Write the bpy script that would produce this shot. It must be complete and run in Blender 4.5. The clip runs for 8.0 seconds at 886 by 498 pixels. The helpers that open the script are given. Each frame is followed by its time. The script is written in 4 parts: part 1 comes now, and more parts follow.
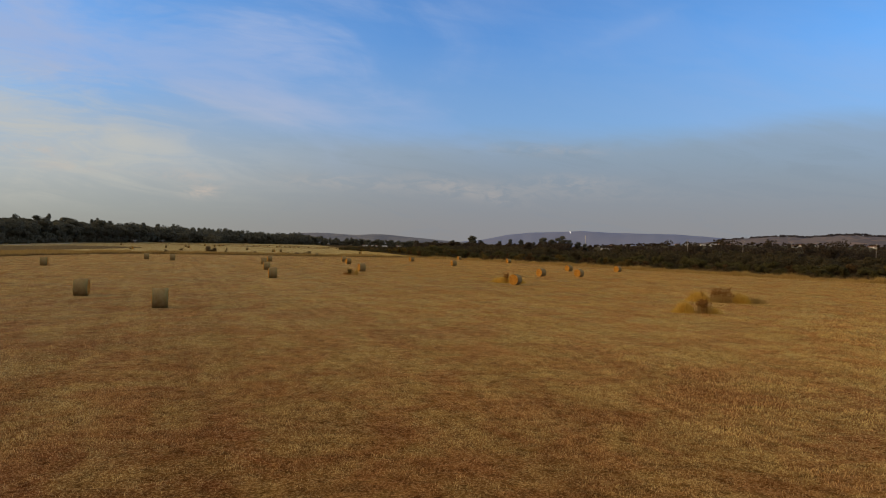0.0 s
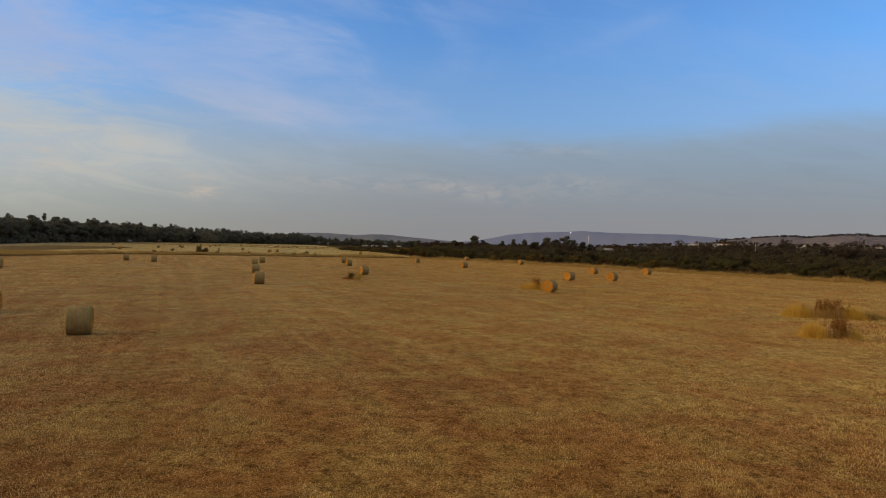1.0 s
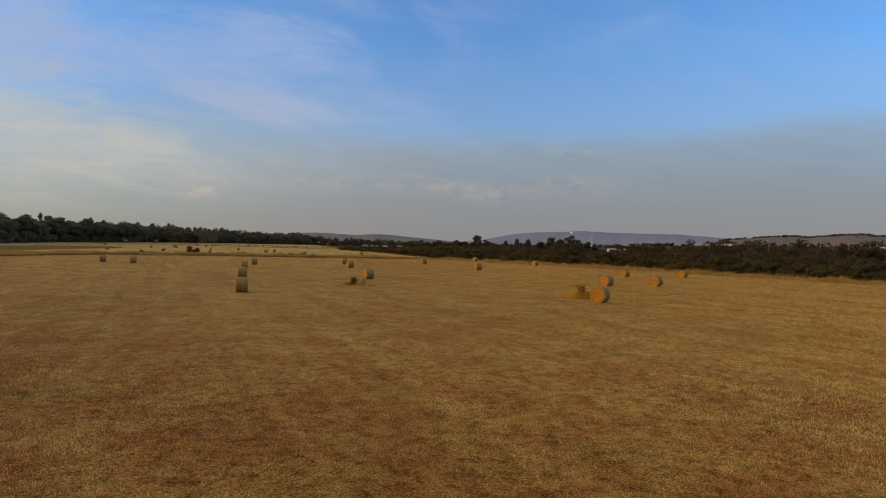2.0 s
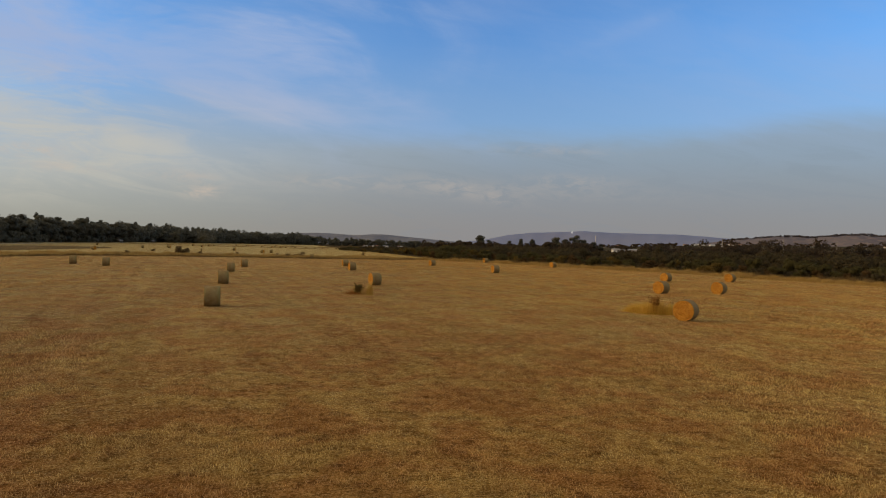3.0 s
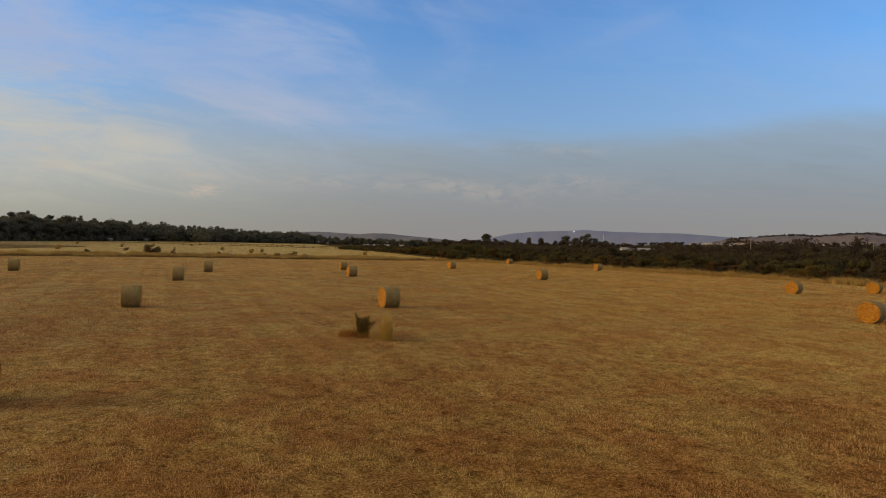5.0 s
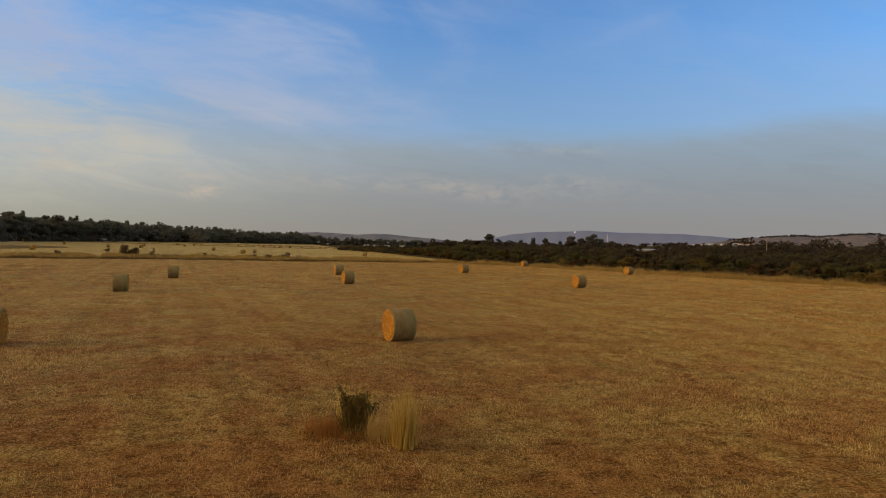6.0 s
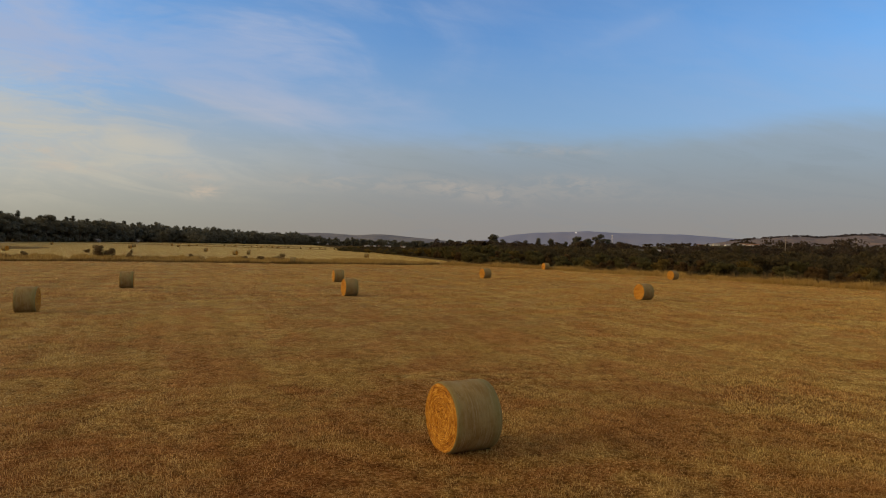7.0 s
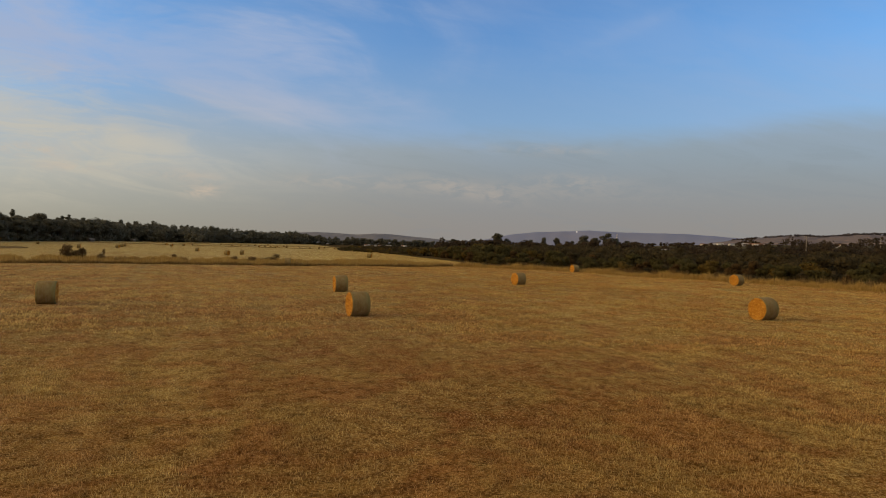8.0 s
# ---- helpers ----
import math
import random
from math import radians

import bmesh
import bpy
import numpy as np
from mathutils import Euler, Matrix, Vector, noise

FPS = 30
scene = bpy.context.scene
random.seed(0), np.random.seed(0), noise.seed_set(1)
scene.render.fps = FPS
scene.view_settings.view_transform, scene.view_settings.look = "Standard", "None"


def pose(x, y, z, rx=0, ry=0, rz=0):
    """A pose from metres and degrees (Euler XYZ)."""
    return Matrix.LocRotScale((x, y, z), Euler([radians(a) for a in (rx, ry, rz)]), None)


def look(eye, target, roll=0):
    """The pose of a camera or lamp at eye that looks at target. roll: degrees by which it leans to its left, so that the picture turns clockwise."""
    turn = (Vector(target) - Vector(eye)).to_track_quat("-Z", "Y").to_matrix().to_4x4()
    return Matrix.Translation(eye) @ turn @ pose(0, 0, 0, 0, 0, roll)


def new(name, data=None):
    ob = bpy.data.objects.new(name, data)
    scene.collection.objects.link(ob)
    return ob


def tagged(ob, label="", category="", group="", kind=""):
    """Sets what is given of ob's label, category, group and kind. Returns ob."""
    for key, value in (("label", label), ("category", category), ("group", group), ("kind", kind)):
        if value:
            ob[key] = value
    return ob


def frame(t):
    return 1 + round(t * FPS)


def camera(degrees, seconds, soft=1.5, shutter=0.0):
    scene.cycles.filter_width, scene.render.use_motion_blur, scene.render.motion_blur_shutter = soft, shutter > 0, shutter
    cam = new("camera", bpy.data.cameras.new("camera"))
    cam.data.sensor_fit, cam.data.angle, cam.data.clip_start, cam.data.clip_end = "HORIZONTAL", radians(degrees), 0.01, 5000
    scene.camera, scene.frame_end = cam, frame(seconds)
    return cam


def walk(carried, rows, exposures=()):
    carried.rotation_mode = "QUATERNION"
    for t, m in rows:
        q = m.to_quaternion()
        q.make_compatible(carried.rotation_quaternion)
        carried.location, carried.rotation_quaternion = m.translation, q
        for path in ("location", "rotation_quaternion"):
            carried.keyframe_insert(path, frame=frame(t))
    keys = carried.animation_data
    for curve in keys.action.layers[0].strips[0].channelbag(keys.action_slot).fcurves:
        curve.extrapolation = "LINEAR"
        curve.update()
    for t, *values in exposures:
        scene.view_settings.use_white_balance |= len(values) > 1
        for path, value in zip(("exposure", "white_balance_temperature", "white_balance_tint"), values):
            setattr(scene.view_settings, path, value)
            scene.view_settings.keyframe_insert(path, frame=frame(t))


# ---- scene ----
# ------------------------------------------------------------ camera
cam = camera(68.57, 8.0, soft=1.08)
PITCH, ROLL = -0.263, -1.488
PATH = [  # seconds, x, y, z, yaw, pitch off the mean
    (0, 1.385, -3.237, 5.088, 0.003, 0.000), (0.5, 0.255, 4.267, 5.044, -0.013, 0.006), (1, -0.956, 11.644, 4.997, -0.025, 0.008),
    (1.5, -2.146, 18.937, 4.944, -0.036, 0.001), (2.25, -3.989, 29.874, 4.865, -0.042, 0.012), (3, -5.786, 40.932, 4.782, -0.038, 0.024),
    (3.5, -6.957, 48.404, 4.714, -0.028, 0.017), (4, -8.060, 55.971, 4.641, -0.015, -0.025), (4.5, -9.048, 63.621, 4.570, -0.001, -0.071),
    (5.25, -10.357, 75.357, 4.505, 0.014, -0.053), (6, -11.704, 87.330, 4.458, 0.028, -0.005), (6.5, -12.831, 95.375, 4.438, 0.035, 0.047),
    (7, -14.217, 103.479, 4.416, 0.043, 0.042), (7.5, -15.587, 111.649, 4.388, 0.044, 0.001), (8, -17.077, 119.893, 4.363, 0.040, -0.011),
]
# the picture turns slowly warmer on the way
TINTS = [(0.0, 0.0, 6210, 10), (2.0, 0.0, 6390, 10), (4.0, 0.0, 6560, 10), (6.0, 0.0, 6770, 10), (8.0, 0.0, 6990, 10)]
walk(cam, [(t, pose(x, y, z, 90 + PITCH + nod, ROLL, yaw)) for t, x, y, z, yaw, nod in PATH], TINTS)

# ------------------------------------------------------------ light
SUN_AZ, SUN_EL = -99.0, 15.0          # degrees clockwise from straight ahead, and above the horizon
SUN_DIR = Vector((math.sin(radians(SUN_AZ)) * math.cos(radians(SUN_EL)), math.cos(radians(SUN_AZ)) * math.cos(radians(SUN_EL)), math.sin(radians(SUN_EL))))


class Nodes:
    """Short hand for node trees."""

    def __init__(self, tree):
        self.tree, self.links = tree, tree.links
        tree.nodes.clear()

    def add(self, kind, **inputs):
        node = self.tree.nodes.new(kind)
        for key, value in inputs.items():
            self.put(node.inputs[key.replace("_", " ")], value)
        return node

    def put(self, socket, value):
        if isinstance(value, bpy.types.NodeSocket):
            self.links.new(value, socket)
        elif value is not None:
            if socket.type == "RGBA" and len(value) == 3:
                value = (*value, 1.0)
            socket.default_value = value

    def math(self, op, a, b=0.0, c=None, clamp=False):
        node = self.tree.nodes.new("ShaderNodeMath")
        node.operation, node.use_clamp = op, clamp
        for i, v in enumerate((a, b, c)):
            if v is not None:
                self.put(node.inputs[i], v)
        return node.outputs[0]

    def vmath(self, op, a, b=None):
        node = self.tree.nodes.new("ShaderNodeVectorMath")
        node.operation = op
        self.put(node.inputs[0], a)
        if b is not None:
            self.put(node.inputs[1], b)
        return node

    def smooth(self, v, lo, hi):
        node = self.tree.nodes.new("ShaderNodeMapRange")
        node.interpolation_type = "SMOOTHSTEP"
        self.put(node.inputs[0], v)
        for i, x in enumerate((lo, hi, 0.0, 1.0)):
            node.inputs[i + 1].default_value = x
        return node.outputs[0]

    def mix(self, fac, a, b, blend="MIX"):
        node = self.tree.nodes.new("ShaderNodeMix")
        node.data_type, node.blend_type = "RGBA", blend
        self.put(node.inputs[0], fac)
        self.put(node.inputs[6], a)
        self.put(node.inputs[7], b)
        return node.outputs[2]

    def noise(self, vec, scale, detail=3.0, rough=0.5, distort=0.0):
        node = self.add("ShaderNodeTexNoise", Vector=vec, Scale=scale, Detail=detail, Roughness=rough, Distortion=distort)
        return node.outputs[0]

    def scaled(self, vec, sx, sy, sz, rz=0.0, move=(0, 0, 0)):
        node = self.add("ShaderNodeMapping", Vector=vec)
        node.inputs["Scale"].default_value = (sx, sy, sz)
        node.inputs["Rotation"].default_value = (0, 0, radians(rz))
        node.inputs["Location"].default_value = move
        return node.outputs[0]


def build_world():
    world = bpy.data.worlds.new("evening_sky")
    scene.world = world
    world.use_nodes = True
    n = Nodes(world.node_tree)
    sky = n.add("ShaderNodeTexSky")
    sky.sky_type, sky.sun_disc = "NISHITA", False
    sky.sun_elevation, sky.sun_rotation = radians(SUN_EL), radians(SUN_AZ)
    sky.air_density, sky.dust_density, sky.ozone_density = 1.0, 0.6, 2.2
    d = n.vmath("NORMALIZE", n.add("ShaderNodeTexCoord").outputs["Generated"]).outputs[0]
    x, y, z = n.add("ShaderNodeSeparateXYZ", Vector=d).outputs
    # a: tangent to the right of straight ahead, e: tangent above a line that leans with the cloud deck
    ahead = n.math("MAXIMUM", y, 0.12)
    u, w = n.math("DIVIDE", x, ahead), n.math("DIVIDE", z, ahead)
    a = n.math("ADD", u, n.math("MULTIPLY", w, 0.026))
    e = n.math("SUBTRACT", w, n.math("MULTIPLY", u, 0.026))

    def field(sa, se, slope, move, detail, rough, distort):
        """Cloud noise stretched along a slope."""
        tilt = n.math("ADD", e, n.math("MULTIPLY", a, slope))
        v = n.add("ShaderNodeCombineXYZ", X=n.math("MULTIPLY", a, sa), Y=n.math("MULTIPLY", tilt, se), Z=move).outputs[0]
        return n.noise(v, 1.0, detail, rough, distort)

    def blob(ca, ce, wa, we, slope=0.0):
        da = n.math("SUBTRACT", a, ca)
        de = n.math("ADD", n.math("SUBTRACT", e, ce), n.math("MULTIPLY", da, slope))
        da, de = n.math("DIVIDE", da, wa), n.math("DIVIDE", de, we)
        return n.math("EXPONENT", n.math("MULTIPLY", n.math("ADD", n.math("MULTIPLY", da, da), n.math("MULTIPLY", de, de)), -1.0))

    def total(*parts):
        out = parts[0]
        for p in parts[1:]:
            out = n.math("ADD", out, p)
        return out
    deep = blob(0.06, 0.36, 0.22, 0.10)
    clear = n.mix(1.0, sky.outputs[0], n.mix(n.smooth(e, 0.14, 0.36), (0.100, 0.132, 0.168), (0.101, 0.155, 0.212)), "MULTIPLY")
    clear = n.mix(n.math("MULTIPLY", n.smooth(e, 0.36, 0.17), 0.38), clear, (0.275, 0.385, 0.585))
    clear = n.mix(n.math("MULTIPLY", deep, 0.5), clear, n.mix(1.0, clear, (0.80, 0.86, 0.95), "MULTIPLY"))
    puffs = field(3.2, 8.5, 0.22, 4.7, 6.0, 0.56, 0.7)
    streaks = field(6.5, 34.0, 0.13, 1.9, 6.0, 0.60, 0.9)
    broad = field(1.6, 4.6, 0.10, 8.3, 3.0, 0.5, 0.3)
    # where the wisps lie: a lilac bank high up, a brighter shelf below the gap, a fan of cream streaks towards the sun
    bank = total(n.math("MULTIPLY", blob(-0.64, 0.350, 0.20, 0.070, 0.20), 0.62), n.math("MULTIPLY", blob(-0.26, 0.360, 0.15, 0.06, 0.25), 0.55), n.math("MULTIPLY", blob(-0.05, 0.372, 0.16, 0.035, 0.1), 0.35))
    shelf = total(n.math("MULTIPLY", blob(-0.28, 0.212, 0.17, 0.030, 0.10), 0.55), n.math("MULTIPLY", blob(-0.52, 0.250, 0.20, 0.034, 0.22), 0.50), n.math("MULTIPLY", blob(-0.22, 0.288, 0.14, 0.05, 0.15), 0.26), n.math("MULTIPLY", blob(-0.10, 0.236, 0.16, 0.03, 0.1), 0.40), n.math("MULTIPLY", blob(-0.12, 0.285, 0.20, 0.06, 0.2), 0.34))
    right = total(n.math("MULTIPLY", blob(0.30, 0.340, 0.085, 0.014, -0.42), 0.26), n.math("MULTIPLY", blob(0.10, 0.300, 0.16, 0.030, -0.10), 0.22), n.math("MULTIPLY", blob(0.62, 0.26, 0.20, 0.06, 0.0), 0.30))
    fan = n.math("MULTIPLY", n.smooth(a, -0.10, -0.60), n.math("MULTIPLY", n.smooth(n.math("ADD", e, n.math("MULTIPLY", n.math("ADD", a, 0.6), 0.28)), 0.318, 0.195), n.smooth(e, 0.03, 0.13)))
    grain = total(n.math("MULTIPLY", puffs, 1.0), n.math("MULTIPLY", streaks, 0.35), n.math("MULTIPLY", broad, 0.45))
    where = total(bank, shelf, right)
    cloud = n.math("MULTIPLY", n.math("MINIMUM", where, 1.0), n.math("ADD", n.math("MULTIPLY", n.smooth(grain, 0.56, 1.26), 0.66), 0.10))
    haze = n.math("MULTIPLY", n.smooth(grain, 0.72, 1.14), n.math("ADD", n.math("MULTIPLY", n.smooth(a, 0.15, -0.30), 0.44), 0.16))
    cloud = n.math("MULTIPLY", n.math("ADD", cloud, haze, clamp=True), n.smooth(e, 0.07, 0.20))
    # thin grey veil low over the horizon; its upper edge is soft and rises to the right
    edge = n.math("SUBTRACT", e, n.math("MULTIPLY", n.smooth(a, 0.28, 0.62), 0.030))
    edge = total(edge, n.math("MULTIPLY", n.math("SUBTRACT", puffs, 0.5), 0.030), n.math("MULTIPLY", n.math("SUBTRACT", streaks, 0.5), 0.020))
    veil = n.math("MULTIPLY", n.mix(n.smooth(a, -0.40, 0.02), n.smooth(edge, 0.265, 0.085), n.smooth(edge, 0.192, 0.140)), n.math("ADD", n.math("MULTIPLY", n.smooth(a, -0.55, 0.0), 0.10), 0.78))
    glow = n.smooth(a, 0.16, -0.66)
    warm = n.math("MULTIPLY", glow, n.smooth(e, 0.30, 0.12))
    cloud_colour = n.mix(warm, (0.335, 0.440, 0.670), (0.500, 0.490, 0.440))
    veil_colour = n.mix(glow, n.mix(n.smooth(e, 0.09, 0.19), (0.266, 0.308, 0.338), (0.272, 0.350, 0.425)), (0.440, 0.420, 0.365))
    low_pink = n.math("MULTIPLY", n.smooth(e, 0.150, 0.02), 0.95)
    veil_colour = n.mix(low_pink, veil_colour, n.mix(glow, (0.262, 0.236, 0.232), (0.312, 0.272, 0.212)))
    tone = n.mix(veil, clear, veil_colour)
    tone = n.mix(cloud, tone, cloud_colour)
    cream = n.math("MULTIPLY", fan, n.math("ADD", n.math("MULTIPLY", n.smooth(streaks, 0.38, 0.64), 0.50), n.math("MULTIPLY", n.smooth(puffs, 0.36, 0.66), 0.34)))
    tone = n.mix(n.math("MULTIPLY", blob(-0.68, 0.212, 0.22, 0.036, 0.22), 0.50), tone, (0.520, 0.515, 0.470))
    tone = n.mix(n.math("MULTIPLY", cream, 0.80), tone, (0.575, 0.535, 0.440))
    grey = n.math("MULTIPLY", n.math("MULTIPLY", n.smooth(streaks, 0.50, 0.34), n.smooth(e, 0.19, 0.13)), n.math("MULTIPLY", n.smooth(a, -0.45, 0.1), 0.16))
    tone = n.mix(grey, tone, (0.215, 0.262, 0.315))
    # thin bright cloud before the sun, and grey-white cloud overhead and behind
    toward = n.vmath("DOT_PRODUCT", d, tuple(SUN_DIR)).outputs[1]
    tone = n.mix(n.math("MULTIPLY", n.smooth(z, 0.42, 0.75), 0.75), tone, (0.56, 0.50, 0.41))
    tone = n.mix(n.math("MULTIPLY", n.smooth(y, 0.28, -0.20), 0.80), tone, (0.50, 0.425, 0.320))
    tone = n.mix(n.math("MULTIPLY", n.smooth(toward, 0.62, 0.98), 0.9), tone, (1.5, 1.08, 0.62))
    # small lit cloudlets low in the veil: a, e, width, height, slope, strength
    ragged = n.smooth(field(26, 70, 0.05, 3.3, 4.0, 0.62, 0.7), 0.34, 0.62)
    for ca, ce, wa, we, slope, much in ((-0.372, 0.0845, 0.026, 0.009, 0.0, 0.85), (-0.395, 0.108, 0.055, 0.010, 0.10, 0.35), (0.030, 0.088, 0.075, 0.013, 0.22, 0.23), (0.086, 0.071, 0.016, 0.006, 0.22, 0.34),
                                        (-0.640, 0.150, 0.080, 0.011, 0.10, 0.45), (-0.580, 0.122, 0.060, 0.008, 0.08, 0.40), (0.20, 0.100, 0.075, 0.010, 0.02, 0.22), (0.17, 0.147, 0.10, 0.009, 0.03, 0.16), (-0.16, 0.10, 0.10, 0.010, 0.03, 0.2), (0.08, 0.086, 0.24, 0.012, 0.03, 0.15)):
        tone = n.mix(n.math("MULTIPLY", n.math("MULTIPLY", blob(ca, ce, wa, we, slope), ragged), much), tone, (0.575, 0.480, 0.395))
    out = n.add("ShaderNodeOutputWorld")
    back = n.add("ShaderNodeBackground", Color=tone, Strength=1.0)
    n.links.new(back.outputs[0], out.inputs[0])


build_world()
lamp = bpy.data.lights.new("sun", "SUN")
lamp.energy, lamp.angle, lamp.color = 1.18, radians(10.0), (1.0, 0.68, 0.34)
sun = new("sun", lamp)
sun.matrix_world = look(SUN_DIR * 300, (0, 0, 0))

# ------------------------------------------------------------ materials


def material(name, rough=0.9, spec=0.2):
    mat = bpy.data.materials.new(name)
    mat.use_nodes = True
    n = Nodes(mat.node_tree)
    out = n.add("ShaderNodeOutputMaterial")
    bsdf = n.add("ShaderNodeBsdfPrincipled", Roughness=rough)
    bsdf.inputs["Specular IOR Level"].default_value = spec
    n.links.new(bsdf.outputs[0], out.inputs[0])
    return mat, n, bsdf


def bump(n, bsdf, height, strength, distance):
    node = n.add("ShaderNodeBump", Height=height, Strength=strength, Distance=distance)
    n.links.new(node.outputs[0], bsdf.inputs["Normal"])


def mottle(n, p, colour):
    """Matted and thin places in the sward: darker and redder, or paler, a metre or two across."""
    small = n.noise(n.scaled(p, 1, 1, 1, 0, (3, 17, 0)), 1.9, 5.0, 0.68, 0.4)
    wide = n.noise(n.scaled(p, 1, 1, 1, 0, (51, 7, 0)), 0.36, 4.0, 0.6, 0.8)
    colour = n.mix(1.0, colour, n.mix(n.smooth(small, 0.38, 0.58), (0.82, 0.78, 0.76), (1.14, 1.155, 1.15)), "MULTIPLY")
    pits = n.noise(n.scaled(p, 1, 1, 1, 0, (9, 41, 0)), 3.4, 3.0, 0.6, 0.6)
    colour = n.mix(n.math("MULTIPLY", n.smooth(pits, 0.43, 0.34), 0.70), colour, n.mix(1.0, colour, (0.42, 0.38, 0.36), "MULTIPLY"))
    # wheel and mower lines, square to the bales' axes
    x, y, z = n.add("ShaderNodeSeparateXYZ", Vector=p).outputs
    across = n.math("ADD", n.math("MULTIPLY", x, 0.920), n.math("MULTIPLY", y, 0.391))
    run = n.math("SUBTRACT", n.math("MULTIPLY", y, 0.920), n.math("MULTIPLY", x, 0.391))
    lines = n.noise(n.add("ShaderNodeCombineXYZ", X=n.math("MULTIPLY", across, 0.8), Y=n.math("MULTIPLY", run, 0.02), Z=0.0).outputs[0], 1.0, 3.0, 0.6, 0.3)
    colour = n.mix(1.0, colour, n.mix(n.smooth(lines, 0.38, 0.62), (0.925, 0.915, 0.905), (1.06, 1.065, 1.07)), "MULTIPLY")
    # tint runs from greyer on the wood side to more golden on the reed side
    side = n.smooth(n.math("ADD", n.math("ADD", x, n.math("MULTIPLY", y, 0.15)), n.math("MULTIPLY", wide, 12.0)), -22.0, 38.0)
    colour = n.mix(1.0, colour, n.mix(side, (0.965, 1.0, 1.08), (1.00, 0.965, 0.86)), "MULTIPLY")
    # on the reed side, brighter at the near end and darker further out
    pale = n.mix(n.smooth(n.math("ADD", y, n.math("MULTIPLY", wide, 30.0)), 20.0, 120.0), (1.12, 1.12, 1.12), (0.95, 0.95, 0.95))
    colour = n.mix(n.smooth(side, 0.15, 0.85), colour, n.mix(1.0, colour, pale, "MULTIPLY"))
    return n.mix(1.0, colour, n.mix(n.smooth(wide, 0.38, 0.62), (0.945, 0.830, 0.780), (1.060, 1.130, 1.04)), "MULTIPLY")


def stubble_ground():
    mat, n, b = material("stubble_ground", 1.0, 0.0)
    p = n.add("ShaderNodeTexCoord").outputs["Object"]
    fine = n.noise(p, 17.0, 5.0, 0.7)
    tuft = n.noise(p, 1.9, 5.0, 0.62)
    x, y, z = n.add("ShaderNodeSeparateXYZ", Vector=p).outputs
    # mowing runs lie square to the bales' axes
    across = n.math("ADD", n.math("MULTIPLY", x, 0.906), n.math("MULTIPLY", y, 0.423))
    along_run = n.math("SUBTRACT", n.math("MULTIPLY", y, 0.906), n.math("MULTIPLY", x, 0.423))
    rows = n.noise(n.add("ShaderNodeCombineXYZ", X=n.math("MULTIPLY", across, 0.75), Y=n.math("MULTIPLY", along_run, 0.035), Z=0.0).outputs[0], 1.0, 3.0, 0.6)
    patch = n.noise(p, 0.16, 4.0, 0.55, 0.6)
    wide = n.noise(n.scaled(p, 1, 1, 1, 0, (7, 3, 0)), 0.028, 3.0, 0.5)
    colour = n.mix(n.smooth(patch, 0.36, 0.66), (0.138, 0.054, 0.018), (0.180, 0.080, 0.024))
    hue = n.noise(n.scaled(p, 1, 1, 1, 0, (31, 12, 0)), 0.55, 4.0, 0.6, 0.5)
    colour = n.mix(n.math("MULTIPLY", n.smooth(hue, 0.46, 0.66), 0.5), colour, (0.205, 0.112, 0.030))
    colour = n.mix(n.math("MULTIPLY", n.smooth(wide, 0.42, 0.68), 0.5), colour, (0.275, 0.160, 0.040))
    colour = n.mix(n.math("MULTIPLY", n.smooth(rows, 0.52, 0.72), 0.25), colour, (0.34, 0.205, 0.075))
    zone = n.smooth(n.noise(p, 0.022, 5.0, 0.6, 0.8), 0.36, 0.58)
    colour = n.mix(n.math("MULTIPLY", zone, 0.3), colour, (0.320, 0.195, 0.052))
    # the field's colour is yellower towards its reed side
    east = n.smooth(n.math("ADD", n.math("ADD", x, n.math("MULTIPLY", y, 0.15)), n.math("MULTIPLY", patch, 14.0)), 16.0, 52.0)
    colour = n.mix(n.math("MULTIPLY", east, 0.32), colour, (0.350, 0.215, 0.058))
    # the second field, past the uncut strip, painted paler for its lit stalks
    past = n.math("ADD", n.math("MULTIPLY", n.math("ADD", x, 14.0), -0.612), n.math("MULTIPLY", n.math("SUBTRACT", y, 277.0), 0.791))
    bands = n.noise(n.scaled(p, 0.012, 0.05, 1, -14.0), 1.0, 3.0, 0.5)
    colour = n.mix(n.smooth(past, 4.0, 14.0), colour, n.mix(n.smooth(bands, 0.42, 0.62), (0.38, 0.265, 0.076), (0.29, 0.185, 0.052)))
    colour = n.mix(n.math("MULTIPLY", n.smooth(tuft, 0.55, 0.34), 0.6), colour, (0.075, 0.036, 0.012))
    colour = n.mix(n.math("MULTIPLY", n.smooth(fine, 0.50, 0.60), 0.45), colour, (0.46, 0.280, 0.115))
    colour = n.mix(n.math("MULTIPLY", n.smooth(fine, 0.49, 0.40), 0.60), colour, (0.060, 0.027, 0.010))
    colour = mottle(n, p, colour)
    # leaf litter under the scrub and the wood, inside straight edges

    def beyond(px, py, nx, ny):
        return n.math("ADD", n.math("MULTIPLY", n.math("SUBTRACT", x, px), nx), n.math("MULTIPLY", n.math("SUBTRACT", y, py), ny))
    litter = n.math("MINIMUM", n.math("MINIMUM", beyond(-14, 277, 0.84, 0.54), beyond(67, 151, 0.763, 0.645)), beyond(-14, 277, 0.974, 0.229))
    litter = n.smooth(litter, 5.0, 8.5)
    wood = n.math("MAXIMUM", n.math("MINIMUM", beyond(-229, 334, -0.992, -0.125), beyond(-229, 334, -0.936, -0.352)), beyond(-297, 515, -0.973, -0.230))
